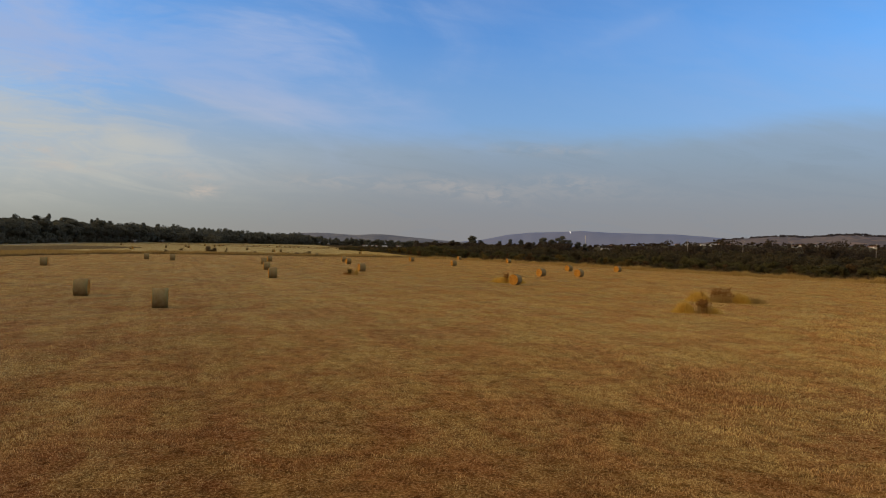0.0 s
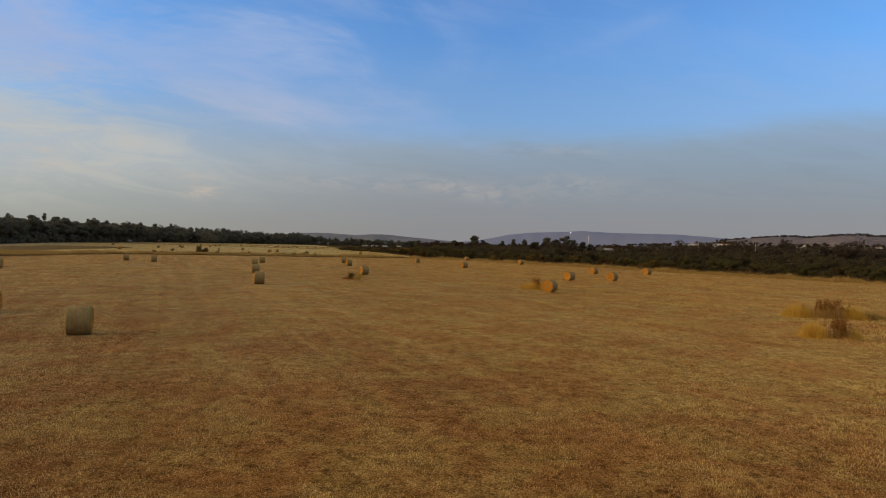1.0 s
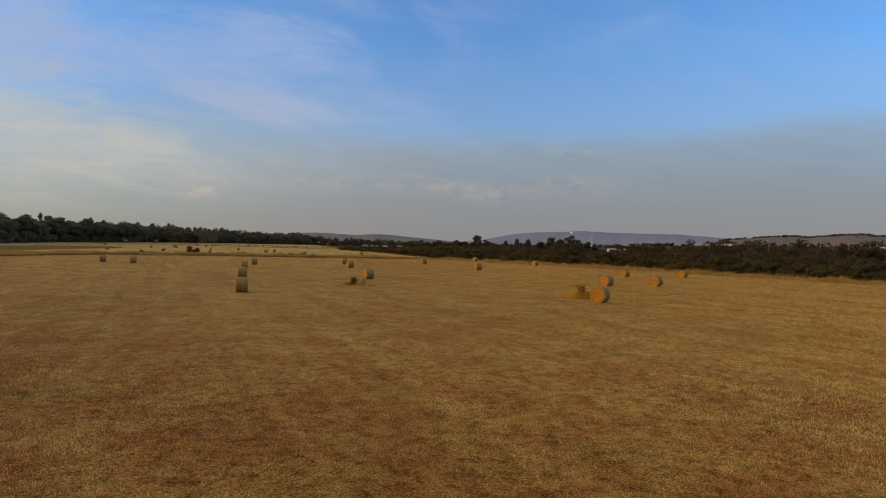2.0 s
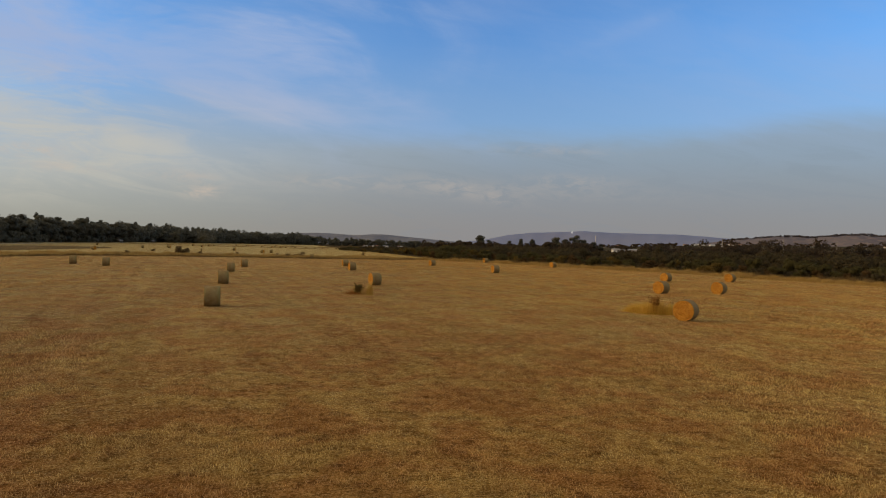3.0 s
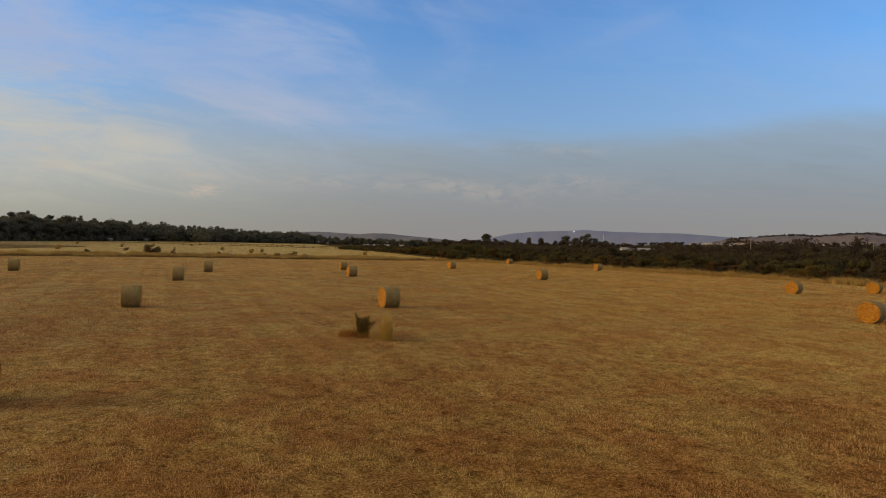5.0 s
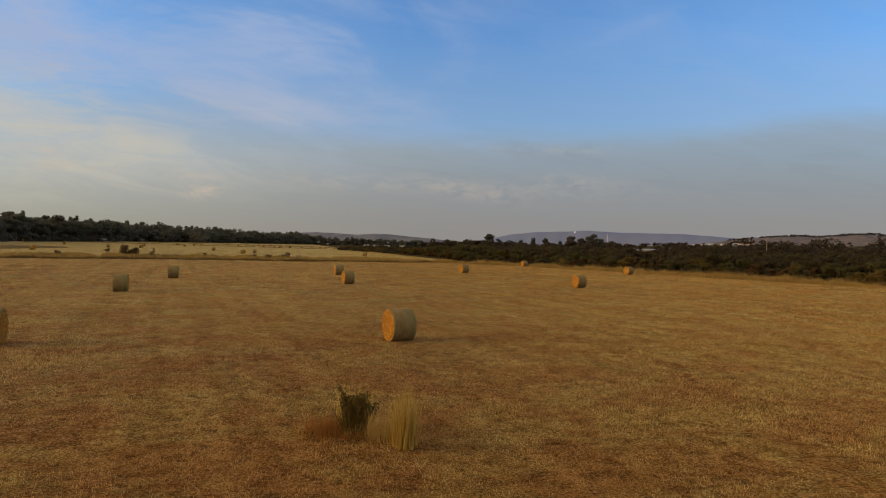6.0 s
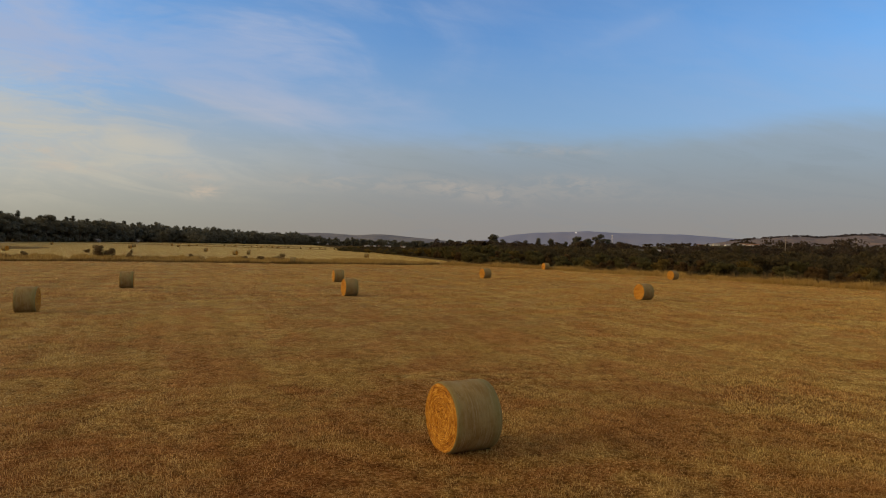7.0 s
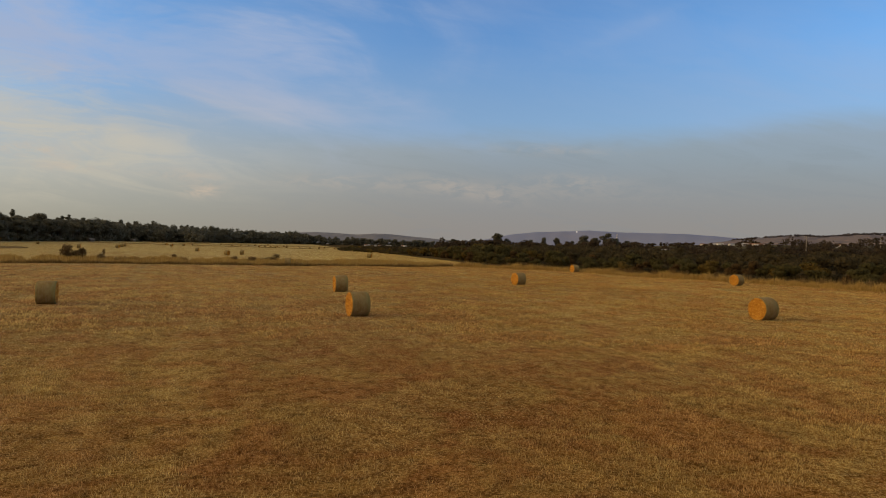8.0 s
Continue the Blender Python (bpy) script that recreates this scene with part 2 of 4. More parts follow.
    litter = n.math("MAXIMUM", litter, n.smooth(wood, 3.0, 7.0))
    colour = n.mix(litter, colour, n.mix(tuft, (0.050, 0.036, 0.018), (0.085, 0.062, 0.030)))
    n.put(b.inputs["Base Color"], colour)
    # fuzz of dry straw that shines at a low angle
    n.put(b.inputs["Sheen Weight"], n.math("MULTIPLY", n.math("SUBTRACT", 1.0, litter), 0.74))
    b.inputs["Sheen Roughness"].default_value = 0.16
    n.put(b.inputs["Sheen Tint"], mottle(n, p, n.mix(n.smooth(fine, 0.42, 0.58), (0.16, 0.115, 0.062), (0.87, 0.81, 0.47))))
    bump(n, b, n.math("ADD", n.math("MULTIPLY", fine, 0.5), tuft), 0.6, 0.05)
    return mat


def blades(name, dark, light, rough=0.8, zoned=False):
    """Grass, leaves and stalks: colour varies from blade to blade and from patch to patch."""
    mat, n, b = material(name, rough, 0.0 if zoned else 0.15)
    rnd = n.add("ShaderNodeNewGeometry").outputs["Random Per Island"]
    p = n.add("ShaderNodeTexCoord").outputs["Object"]
    colour = n.mix(rnd, dark, light)
    if zoned:
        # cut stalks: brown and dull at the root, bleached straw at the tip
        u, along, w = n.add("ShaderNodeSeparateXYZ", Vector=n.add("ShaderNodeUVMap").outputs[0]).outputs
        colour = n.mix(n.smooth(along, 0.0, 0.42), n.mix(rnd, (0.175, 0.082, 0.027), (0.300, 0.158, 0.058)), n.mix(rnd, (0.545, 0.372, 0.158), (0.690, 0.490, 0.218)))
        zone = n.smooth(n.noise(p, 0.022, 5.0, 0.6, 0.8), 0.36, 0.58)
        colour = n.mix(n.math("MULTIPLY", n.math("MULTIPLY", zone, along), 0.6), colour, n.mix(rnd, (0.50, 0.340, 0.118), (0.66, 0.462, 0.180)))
    patch = n.noise(p, 0.35, 3.0, 0.5)
    colour = n.mix(n.math("MULTIPLY", n.smooth(patch, 0.35, 0.7), 0.1 if zoned else 0.5), colour, dark)
    if zoned:
        colour = mottle(n, p, colour)
    n.put(b.inputs["Base Color"], colour)
    thin = n.add("ShaderNodeBsdfTranslucent", Color=colour)
    both = n.add("ShaderNodeMixShader", Fac=0.35)
    out = b.outputs[0].links[0].to_node
    n.links.new(b.outputs[0], both.inputs[1])
    n.links.new(thin.outputs[0], both.inputs[2])
    n.links.new(both.outputs[0], out.inputs[0])
    return mat


def foliage(name, dark, light):
    """Tree and shrub leaves: varies from clump to clump and from plant to plant."""
    mat, n, b = material(name, 0.9, 0.05)
    rnd = n.add("ShaderNodeNewGeometry").outputs["Random Per Island"]
    plant = n.add("ShaderNodeObjectInfo").outputs["Random"]
    drift = n.noise(n.add("ShaderNodeTexCoord").outputs["Object"], 0.28, 3.0, 0.5)
    tone = n.math("ADD", n.math("MULTIPLY", rnd, 0.22), n.math("MULTIPLY", plant, 0.40))
    colour = n.mix(n.math("ADD", tone, n.math("MULTIPLY", n.smooth(drift, 0.3, 0.7), 0.45), clamp=True), dark, light)
    n.put(b.inputs["Base Color"], colour)
    thin = n.add("ShaderNodeBsdfTranslucent", Color=colour)
    both = n.add("ShaderNodeMixShader", Fac=0.5)
    out = b.outputs[0].links[0].to_node
    n.links.new(b.outputs[0], both.inputs[1])
    n.links.new(thin.outputs[0], both.inputs[2])
    n.links.new(both.outputs[0], out.inputs[0])
    return mat


def bark(name, a, c):
    mat, n, b = material(name, 0.9, 0.1)
    p = n.add("ShaderNodeTexCoord").outputs["Object"]
    v = n.noise(n.scaled(p, 3, 3, 0.5), 2.0, 4.0, 0.6)
    n.put(b.inputs["Base Color"], n.mix(v, a, c))
    bump(n, b, v, 0.6, 0.05)
    return mat


def bale_wrap():
    """Weathered straw under net wrap, greenish where the net doubles at the two rims."""
    mat, n, b = material("net_wrapped_straw", 0.8, 0.08)
    p = n.add("ShaderNodeTexCoord").outputs["Object"]
    sep = n.add("ShaderNodeSeparateXYZ", Vector=p)
    rnd = n.add("ShaderNodeObjectInfo").outputs["Random"]
    turns = n.noise(n.scaled(p, 26, 2.0, 2.0), 1.0, 4.0, 0.6)
    blot = n.noise(p, 2.6, 4.0, 0.6)
    straw = n.noise(n.scaled(p, 60, 9, 9), 1.0, 3.0, 0.6)
    colour = n.mix(n.smooth(blot, 0.35, 0.68), (0.205, 0.135, 0.048), (0.295, 0.208, 0.086))
    colour = n.mix(n.math("MULTIPLY", n.smooth(turns, 0.48, 0.70), 0.5), colour, (0.335, 0.265, 0.145))
    colour = n.mix(n.math("MULTIPLY", n.smooth(straw, 0.48, 0.30), 0.45), colour, (0.120, 0.078, 0.028))
    net = n.noise(n.scaled(p, 90, 1.3, 1.3, 0, (4, 0, 0)), 1.0, 3.0, 0.7, 0.4)
    colour = n.mix(n.math("MULTIPLY", n.smooth(net, 0.53, 0.68), 0.5), colour, (0.42, 0.385, 0.275))
    colour = n.mix(n.math("MULTIPLY", n.smooth(n.noise(p, 1.3, 3.0, 0.6), 0.40, 0.62), 0.30), colour, (0.170, 0.170, 0.078))
    edge = n.math("MAXIMUM", sep.outputs[0], n.math("SUBTRACT", n.math("MULTIPLY", sep.outputs[0], -1.0), 0.15))
    rim = n.smooth(n.math("ADD", edge, n.math("MULTIPLY", n.math("SUBTRACT", blot, 0.5), 0.20)), 0.22, 0.52)
    colour = n.mix(n.math("MULTIPLY", rim, 0.42), colour, (0.135, 0.165, 0.064))
    colour = n.mix(n.math("MULTIPLY", rnd, 0.25), colour, (0.22, 0.165, 0.08))
    n.put(b.inputs["Base Color"], colour)
    bump(n, b, n.math("ADD", turns, n.math("MULTIPLY", straw, 0.7)), 0.7, 0.02)
    return mat


def bale_face():
    """Cut straw end of a bale, wound in a spiral."""
    mat, n, b = material("wound_straw", 0.85, 0.15)
    p = n.add("ShaderNodeTexCoord").outputs["Object"]
    sep = n.add("ShaderNodeSeparateXYZ", Vector=p)
    r = n.math("SQRT", n.math("ADD", n.math("POWER", sep.outputs[1], 2.0), n.math("POWER", sep.outputs[2], 2.0)))
    ang = n.math("ARCTAN2", sep.outputs[2], sep.outputs[1])
    coil = n.add("ShaderNodeCombineXYZ", X=n.math("ADD", n.math("MULTIPLY", r, 60.0), n.math("MULTIPLY", ang, 0.9)), Y=n.math("MULTIPLY", ang, 3.2), Z=sep.outputs[0]).outputs[0]
    strands = n.noise(coil, 1.0, 5.0, 0.65, 0.6)
    blot = n.noise(p, 3.4, 4.0, 0.6)
    colour = n.mix(n.smooth(blot, 0.35, 0.68), (0.38, 0.158, 0.017), (0.46, 0.212, 0.027))
    colour = n.mix(n.math("MULTIPLY", n.smooth(strands, 0.49, 0.39), 0.9), colour, (0.13, 0.038, 0.006))
    colour = n.mix(n.math("MULTIPLY", n.smooth(strands, 0.53, 0.63), 0.8), colour, (0.76, 0.45, 0.080))
    n.put(b.inputs["Base Color"], colour)
    bump(n, b, strands, 0.9, 0.03)
    return mat


def plain(name, colour, second, scale, rough=0.85, spec=0.2):
    mat, n, b = material(name, rough, spec)
    p = n.add("ShaderNodeTexCoord").outputs["Object"]
    v = n.noise(p, scale, 4.0, 0.6)
    n.put(b.inputs["Base Color"], n.mix(n.smooth(v, 0.32, 0.68), colour, second))
    return mat


def hill_cover(name, a, c, d, scale, stretch=1.0):
    """Far slopes: woods, pasture and bare paddocks in patches."""
    mat, n, b = material(name, 1.0, 0.0)
    p = n.add("ShaderNodeTexCoord").outputs["Object"]
    v = n.noise(n.scaled(p, 1, 1, stretch), scale, 5.0, 0.6, 0.4)
    w = n.noise(n.scaled(p, 1, 1, stretch, 0, (310, 90, 0)), scale * 2.7, 3.0, 0.5)
    colour = n.mix(n.smooth(v, 0.42, 0.58), a, c)
    colour = n.mix(n.math("MULTIPLY", n.smooth(w, 0.56, 0.66), 0.8), colour, d)
    n.put(b.inputs["Base Color"], colour)
    return mat


M_GROUND = stubble_ground()
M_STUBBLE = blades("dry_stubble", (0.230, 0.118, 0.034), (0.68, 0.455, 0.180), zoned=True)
M_TALL = blades("dry_tall_grass", (0.34, 0.212, 0.058), (0.55, 0.385, 0.120))
M_STRIP = blades("dry_strip_grass", (0.30, 0.190, 0.055), (0.50, 0.350, 0.110))
M_GOLD = blades("golden_grass", (0.53, 0.325, 0.050), (0.78, 0.53, 0.108))
M_BROWN = blades("brown_grass", (0.150, 0.096, 0.036), (0.290, 0.190, 0.072))
M_ROUGH = blades("grey_brown_grass", (0.200, 0.152, 0.080), (0.330, 0.250, 0.125))
M_WEED = blades("reddish_weeds", (0.26, 0.105, 0.024), (0.44, 0.215, 0.055))
M_PALE = blades("pale_dry_grass", (0.40, 0.280, 0.095), (0.70, 0.540, 0.220))
M_SEED = blades("brown_seed_heads", (0.225, 0.105, 0.024), (0.400, 0.205, 0.052))
M_STAND = blades("dry_grass_stand", (0.380, 0.240, 0.050), (0.760, 0.560, 0.165))
M_SHRUB = foliage("shrub_leaves", (0.100, 0.067, 0.018), (0.178, 0.126, 0.037))
M_STEM = blades("dead_brown_stems", (0.40, 0.255, 0.078), (0.66, 0.460, 0.155))
# grey-green leaves, lifted further towards grey for the haze of distance
M_GUM = foliage("gum_leaves", (0.092, 0.092, 0.070), (0.150, 0.148, 0.112))
M_SCRUB = foliage("scrub_leaves", (0.074, 0.065, 0.026), (0.108, 0.094, 0.036))
M_SCRUB_DEEP = foliage("deep_scrub_leaves", (0.054, 0.044, 0.024), (0.096, 0.076, 0.037))
M_VALLEY = foliage("brown_valley_leaves", (0.054, 0.043, 0.030), (0.102, 0.075, 0.046))
# leaf colour greyed to stand for the haze over the far ridge
M_RIDGE = foliage("ridge_leaves_painted_haze", (0.092, 0.082, 0.088), (0.135, 0.118, 0.116))
M_SCRUB_RED = foliage("rusty_scrub_leaves", (0.080, 0.052, 0.022), (0.130, 0.082, 0.035))
M_BUSH = foliage("brown_bush_leaves", (0.115, 0.080, 0.038), (0.225, 0.155, 0.072))
M_BARK = bark("grey_bark", (0.06, 0.048, 0.036), (0.12, 0.098, 0.075))
M_WRAP = bale_wrap()
M_FACE = bale_face()
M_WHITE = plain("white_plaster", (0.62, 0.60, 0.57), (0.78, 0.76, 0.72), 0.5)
M_TAN = plain("tan_cladding", (0.46, 0.36, 0.26), (0.56, 0.45, 0.33), 0.4)
M_ROOF = plain("grey_metal_roof", (0.24, 0.235, 0.235), (0.36, 0.355, 0.35), 0.6, 0.5, 0.4)
M_TILE = plain("brown_tile_roof", (0.18, 0.09, 0.06), (0.26, 0.15, 0.10), 0.8)
M_GLASS = plain("dark_window_glass", (0.03, 0.035, 0.04), (0.05, 0.055, 0.06), 0.5, 0.15, 0.5)
M_POLE = bark("weathered_timber", (0.22, 0.19, 0.155), (0.34, 0.30, 0.25))
M_STEEL = plain("galvanised_steel", (0.55, 0.55, 0.55), (0.68, 0.68, 0.68), 2.0, 0.45, 0.5)
M_SHED = plain("weathered_shed_cladding", (0.13, 0.12, 0.11), (0.22, 0.20, 0.18), 0.6)
M_TRACK = plain("gravel_track", (0.24, 0.20, 0.16), (0.33, 0.28, 0.23), 0.3)
# range and wooded hills carry the distance haze as blue-grey base colour
M_RANGE = hill_cover("range_painted_haze", (0.196, 0.230, 0.350), (0.208, 0.236, 0.350), (0.220, 0.240, 0.338), 0.002)
M_LEFT_HILL = hill_cover("wooded_hills_painted_haze", (0.150, 0.162, 0.198), (0.186, 0.192, 0.215), (0.245, 0.240, 0.240), 0.010)
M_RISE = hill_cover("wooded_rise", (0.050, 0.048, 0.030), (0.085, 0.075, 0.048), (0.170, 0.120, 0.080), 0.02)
# paddock colours shifted to mauve grey as painted distance haze
M_RIGHT_HILL = hill_cover("paddock_hills_painted_haze", (0.130, 0.120, 0.138), (0.170, 0.148, 0.152), (0.232, 0.182, 0.162), 0.008)

# ------------------------------------------------------------ mesh helpers


def mesh_of(name, verts, faces, mat, smooth=False):
    me = bpy.data.meshes.new(name)
    verts = np.asarray(verts, dtype=np.float32)
    faces = np.asarray(faces, dtype=np.int32)
    k = faces.shape[1]
    me.vertices.add(len(verts))
    me.vertices.foreach_set("co", verts.ravel())
    me.loops.add(faces.size)
    me.loops.foreach_set("vertex_index", faces.ravel())
    me.polygons.add(len(faces))
    me.polygons.foreach_set("loop_start", np.arange(0, faces.size, k, dtype=np.int32))
    me.polygons.foreach_set("use_smooth", np.full(len(faces), smooth))
    me.materials.append(mat)
    me.update(calc_edges=True)
    return me


def part(name, me, parent, label="", at=None):
    """Links a mesh as one part under a thing or under a part."""
    ob = new(name, me)
    ob.parent = parent
    if at is not None:
        ob.matrix_basis = at
    return tagged(ob, label)


def from_bm(name, bm, mat, smooth=False):
    me = bpy.data.meshes.new(name)
    bm.normal_update()
    bm.to_mesh(me)
    bm.free()
    me.materials.append(mat)
    for f in me.polygons:
        f.use_smooth = smooth
    return me


def add_box(bm, x0, x1, y0, y1, z0, z1, bevel=0.0):
    got = bmesh.ops.create_cube(bm, size=1.0)
    bmesh.ops.scale(bm, vec=(x1 - x0, y1 - y0, z1 - z0), verts=got["verts"])
    bmesh.ops.translate(bm, vec=((x0 + x1) / 2, (y0 + y1) / 2, (z0 + z1) / 2), verts=got["verts"])
    if bevel:
        edges = list({e for v in got["verts"] for e in v.link_edges})
        bmesh.ops.bevel(bm, geom=edges, offset=bevel, segments=2, affect="EDGES")


def add_tube(bm, points, radii, sides=6):
    """A tapered limb along points."""
    rings = []
    for i, (p, r) in enumerate(zip(points, radii)):
        a = Vector(points[max(i - 1, 0)])
        c = Vector(points[min(i + 1, len(points) - 1)])
        d = (c - a).normalized()
        u = d.orthogonal().normalized()
        v = d.cross(u)
        rings.append([bm.verts.new(Vector(p) + (u * math.cos(k * math.tau / sides) + v * math.sin(k * math.tau / sides)) * r) for k in range(sides)])
    for a, c in zip(rings, rings[1:]):
        for k in range(sides):
            bm.faces.new((a[k], a[(k + 1) % sides], c[(k + 1) % sides], c[k]))
    bm.faces.new(rings[0][::-1])
    bm.faces.new(rings[-1])


def leaf_cards(rng, centres, sizes, outward=None):
    """Small leaf clumps, one triangle each, at random angles or roughly facing outward."""
    n = len(centres)
    a = rng.normal(size=(n, 3))
    a /= np.linalg.norm(a, axis=1)[:, None]
    if outward is not None:
        a = outward + 0.30 * a
        a /= np.linalg.norm(a, axis=1)[:, None]
    c = np.cross(a, rng.normal(size=(n, 3)))
    c /= np.linalg.norm(c, axis=1)[:, None]
    e = np.cross(a, c)
    s = np.asarray(sizes)[:, None] * 1.25
    v = np.stack([centres + c * s, centres - c * s * 0.5 + e * s * 0.8, centres - c * s * 0.5 - e * s * 0.8], 1).reshape(-1, 3)
    return v, np.arange(3 * n).reshape(-1, 3)


def blade_cards(rng, xy, base_z, height, width, lean=0.35):
    """Grass blades: one tapering, leaning triangle each."""
    n = len(xy)
    h = height * rng.uniform(0.55, 1.25, n)
    w = width * rng.uniform(0.6, 1.4, n)
    a = rng.uniform(0, math.tau, n)
    t = rng.uniform(0, math.tau, n)
    l = h * lean * rng.uniform(0, 1, n)
    root = np.column_stack([xy, np.broadcast_to(base_z, n)])
    side = np.column_stack([np.cos(a) * w / 2, np.sin(a) * w / 2, np.zeros(n)])
    tip = root + np.column_stack([np.cos(t) * l, np.sin(t) * l, h])
    v = np.stack([root - side, root + side, tip], 1).reshape(-1, 3)
    return v, np.arange(3 * n).reshape(-1, 3)


# ------------------------------------------------------------ ground


def ground_height(x, y):
    """A gently uneven field, level far out."""
    fade = np.clip((190 - np.abs(x + 5)) / 60, 0, 1) * np.clip((330 - np.abs(y - 110)) / 90, 0, 1)
    z = 0.030 * np.sin(x * 0.31 + 0.7 * np.sin(y * 0.13)) + 0.026 * np.sin(y * 0.27 + x * 0.05) + 0.018 * np.sin(x * 0.9 - y * 0.6)
    return z * fade - 0.02


def build_ground():
    def axis(lo, hi, step):
        mid = list(np.arange(lo, hi + step, step))
        out, d = [], step
        while (out[-1] if out else 0) < 4700:
            d *= 1.28
            out.append((out[-1] if out else 0) + d)
        return np.array([lo - o for o in out[::-1]] + mid + [hi + o for o in out])
    xs, ys = axis(-130, 115, 1.6), axis(-12, 290, 1.6)
    gx, gy = np.meshgrid(xs, ys)
    v = np.column_stack([gx.ravel(), gy.ravel(), ground_height(gx, gy).ravel()])
    nx, ny = len(xs), len(ys)
    i = (np.arange(ny - 1)[:, None] * nx + np.arange(nx - 1)[None, :]).ravel()
    f = np.column_stack([i, i + 1, i + nx + 1, i + nx])
    ob = new("ground", mesh_of("ground", v, f, M_GROUND, True))
    tagged(ob, "mown hay field of dry brown and yellow stubble", "ground", kind="structure")


build_ground()


def soft_noise(lattice, x, y):
    """Smooth random values 0 to 1 from a lattice of random numbers."""
    i, j = np.floor(x).astype(int), np.floor(y).astype(int)
    u, v = x - i, y - j
    u, v = u * u * (3 - 2 * u), v * v * (3 - 2 * v)
    a, c = lattice[i % 256, j % 256], lattice[(i + 1) % 256, j % 256]
    d, e = lattice[i % 256, (j + 1) % 256], lattice[(i + 1) % 256, (j + 1) % 256]
    return (a * (1 - u) + c * u) * (1 - v) + (d * (1 - u) + e * u) * v


# field edges and scrub edge, walked so that the outer side is on the right-hand or left-hand side
FRONT_EDGE = [(-15, 259), (-24, 251.5), (-37, 243.5), (-48, 238), (-60, 233), (-71, 227.5), (-82, 221.5), (-92, 214), (-100, 204), (-102.5, 184), (-102.4, 165), (-100, 120), (-96, 60)]
RIGHT_EDGE = [(-15, 259), (-9, 257), (-3, 254), (2, 251), (6.4, 244.7), (12, 237), (20, 228), (28, 217), (35, 207), (43, 193), (50, 180), (56, 168), (62, 157), (69, 146), (78, 134), (87, 122), (120, 84), (160, 35)]
SCRUB_EDGE = [(-104, 660), (-81, 508), (-36, 397), (-20, 365), (-8, 285), (6, 262), (17, 242), (26, 232), (34, 221), (41, 211), (49, 196), (56, 183), (62, 171), (68, 160), (75, 149), (84, 137), (93, 125), (126, 87), (166, 38)]


def build_stubble():
    """Short cut stalks where the walk passes close over the field."""
    rng = np.random.default_rng(11)
    lattice = rng.uniform(0, 1, (256, 256))
    sheets, n = [], 0
    for inner, half, per_m2, h, w in ((0.0, 11.0, 260, 0.068, 0.016), (10.5, 30.0, 135, 0.084, 0.027), (29.0, 62.0, 56, 0.118, 0.070), (61.0, 125.0, 22, 0.130, 0.135)):
        deep = 150 if half < 50 else 275
        y = rng.uniform(6, deep, int((deep - 6) * 2 * half * per_m2))
        mid = 1.0 - 0.142 * y
        x = mid + rng.uniform(-half, half, len(y))
        if half > 50:
            inside = (x < np.interp(y, [y for x, y in RIGHT_EDGE[::-1]], [x for x, y in RIGHT_EDGE[::-1]])) & (x > np.interp(y, [y for x, y in FRONT_EDGE[::-1]], [x for x, y in FRONT_EDGE[::-1]]))
            keep = inside & ((np.abs(x - mid) > inner) | ((y > 149) & (half < 100)))
        else:
            keep = np.abs(x - mid) > inner
        x, y = x[keep], y[keep]
        clump = 0.14 + 0.22 * soft_noise(lattice, x / 0.45, y / 0.45) + 0.3 * soft_noise(lattice, x / 1.7 + 40, y / 1.7) + 0.2 * soft_noise(lattice, x / 7 + 90, y / 7)
        keep = rng.uniform(0.36, 0.66, len(x)) < clump
        x, y, clump = x[keep], y[keep], clump[keep]
        v, f = blade_cards(rng, np.column_stack([x, y]), ground_height(x, y) - 0.01, h * 1.1 * (0.20 + 1.45 * clump), w, 0.8)
        sheets.append((v, f + n))
        n += len(v)
    v, f = np.concatenate([s[0] for s in sheets]), np.concatenate([s[1] for s in sheets])
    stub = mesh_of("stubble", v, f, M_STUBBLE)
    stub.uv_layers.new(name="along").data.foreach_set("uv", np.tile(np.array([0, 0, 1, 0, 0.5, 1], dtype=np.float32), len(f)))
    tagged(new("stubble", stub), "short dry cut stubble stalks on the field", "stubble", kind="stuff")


build_stubble()

# ------------------------------------------------------------ far hills


def hill(name, radius, depth, profile, mat, label, seed):
    """A range on an arc round the field: profile is (degrees to the right, height)."""
    rng = np.random.default_rng(seed)
    az = np.linspace(profile[0][0], profile[-1][0], 150)
    top = np.interp(az, [p[0] for p in profile], [p[1] for p in profile])
    wob = sum(rng.uniform(-1, 1) * np.sin(az * k + rng.uniform(0, 6)) / k for k in (1.7, 3.1, 5.3, 9.7))
    top = top * (1 + 0.02 * wob)
    steps = np.linspace(0, 1, 14)
    v = []
    for s in steps:
        r = radius - depth * (1 - s)
        rise = np.sin(s * math.pi / 2) ** 1.4
        fold = 1 + (0.07 * np.sin(az * 1.3 + s * 3 + seed) + 0.05 * np.sin(az * 3.7 - s * 4)) * (1 - s)
        v.append(np.column_stack([np.sin(np.radians(az)) * r, np.cos(np.radians(az)) * r, top * rise * fold - 4 * (1 - s)]))
    v.append(np.column_stack([np.sin(np.radians(az)) * (radius + 60), np.cos(np.radians(az)) * (radius + 60), top * 0 - 4]))
    m = len(az)
    v = np.concatenate(v)
    i = (np.arange(len(steps))[:, None] * m + np.arange(m - 1)[None, :]).ravel()
    f = np.column_stack([i, i + 1, i + m + 1, i + m])
    tagged(new(name, mesh_of(name, v, f, mat, True)), label, "hill", kind="structure")


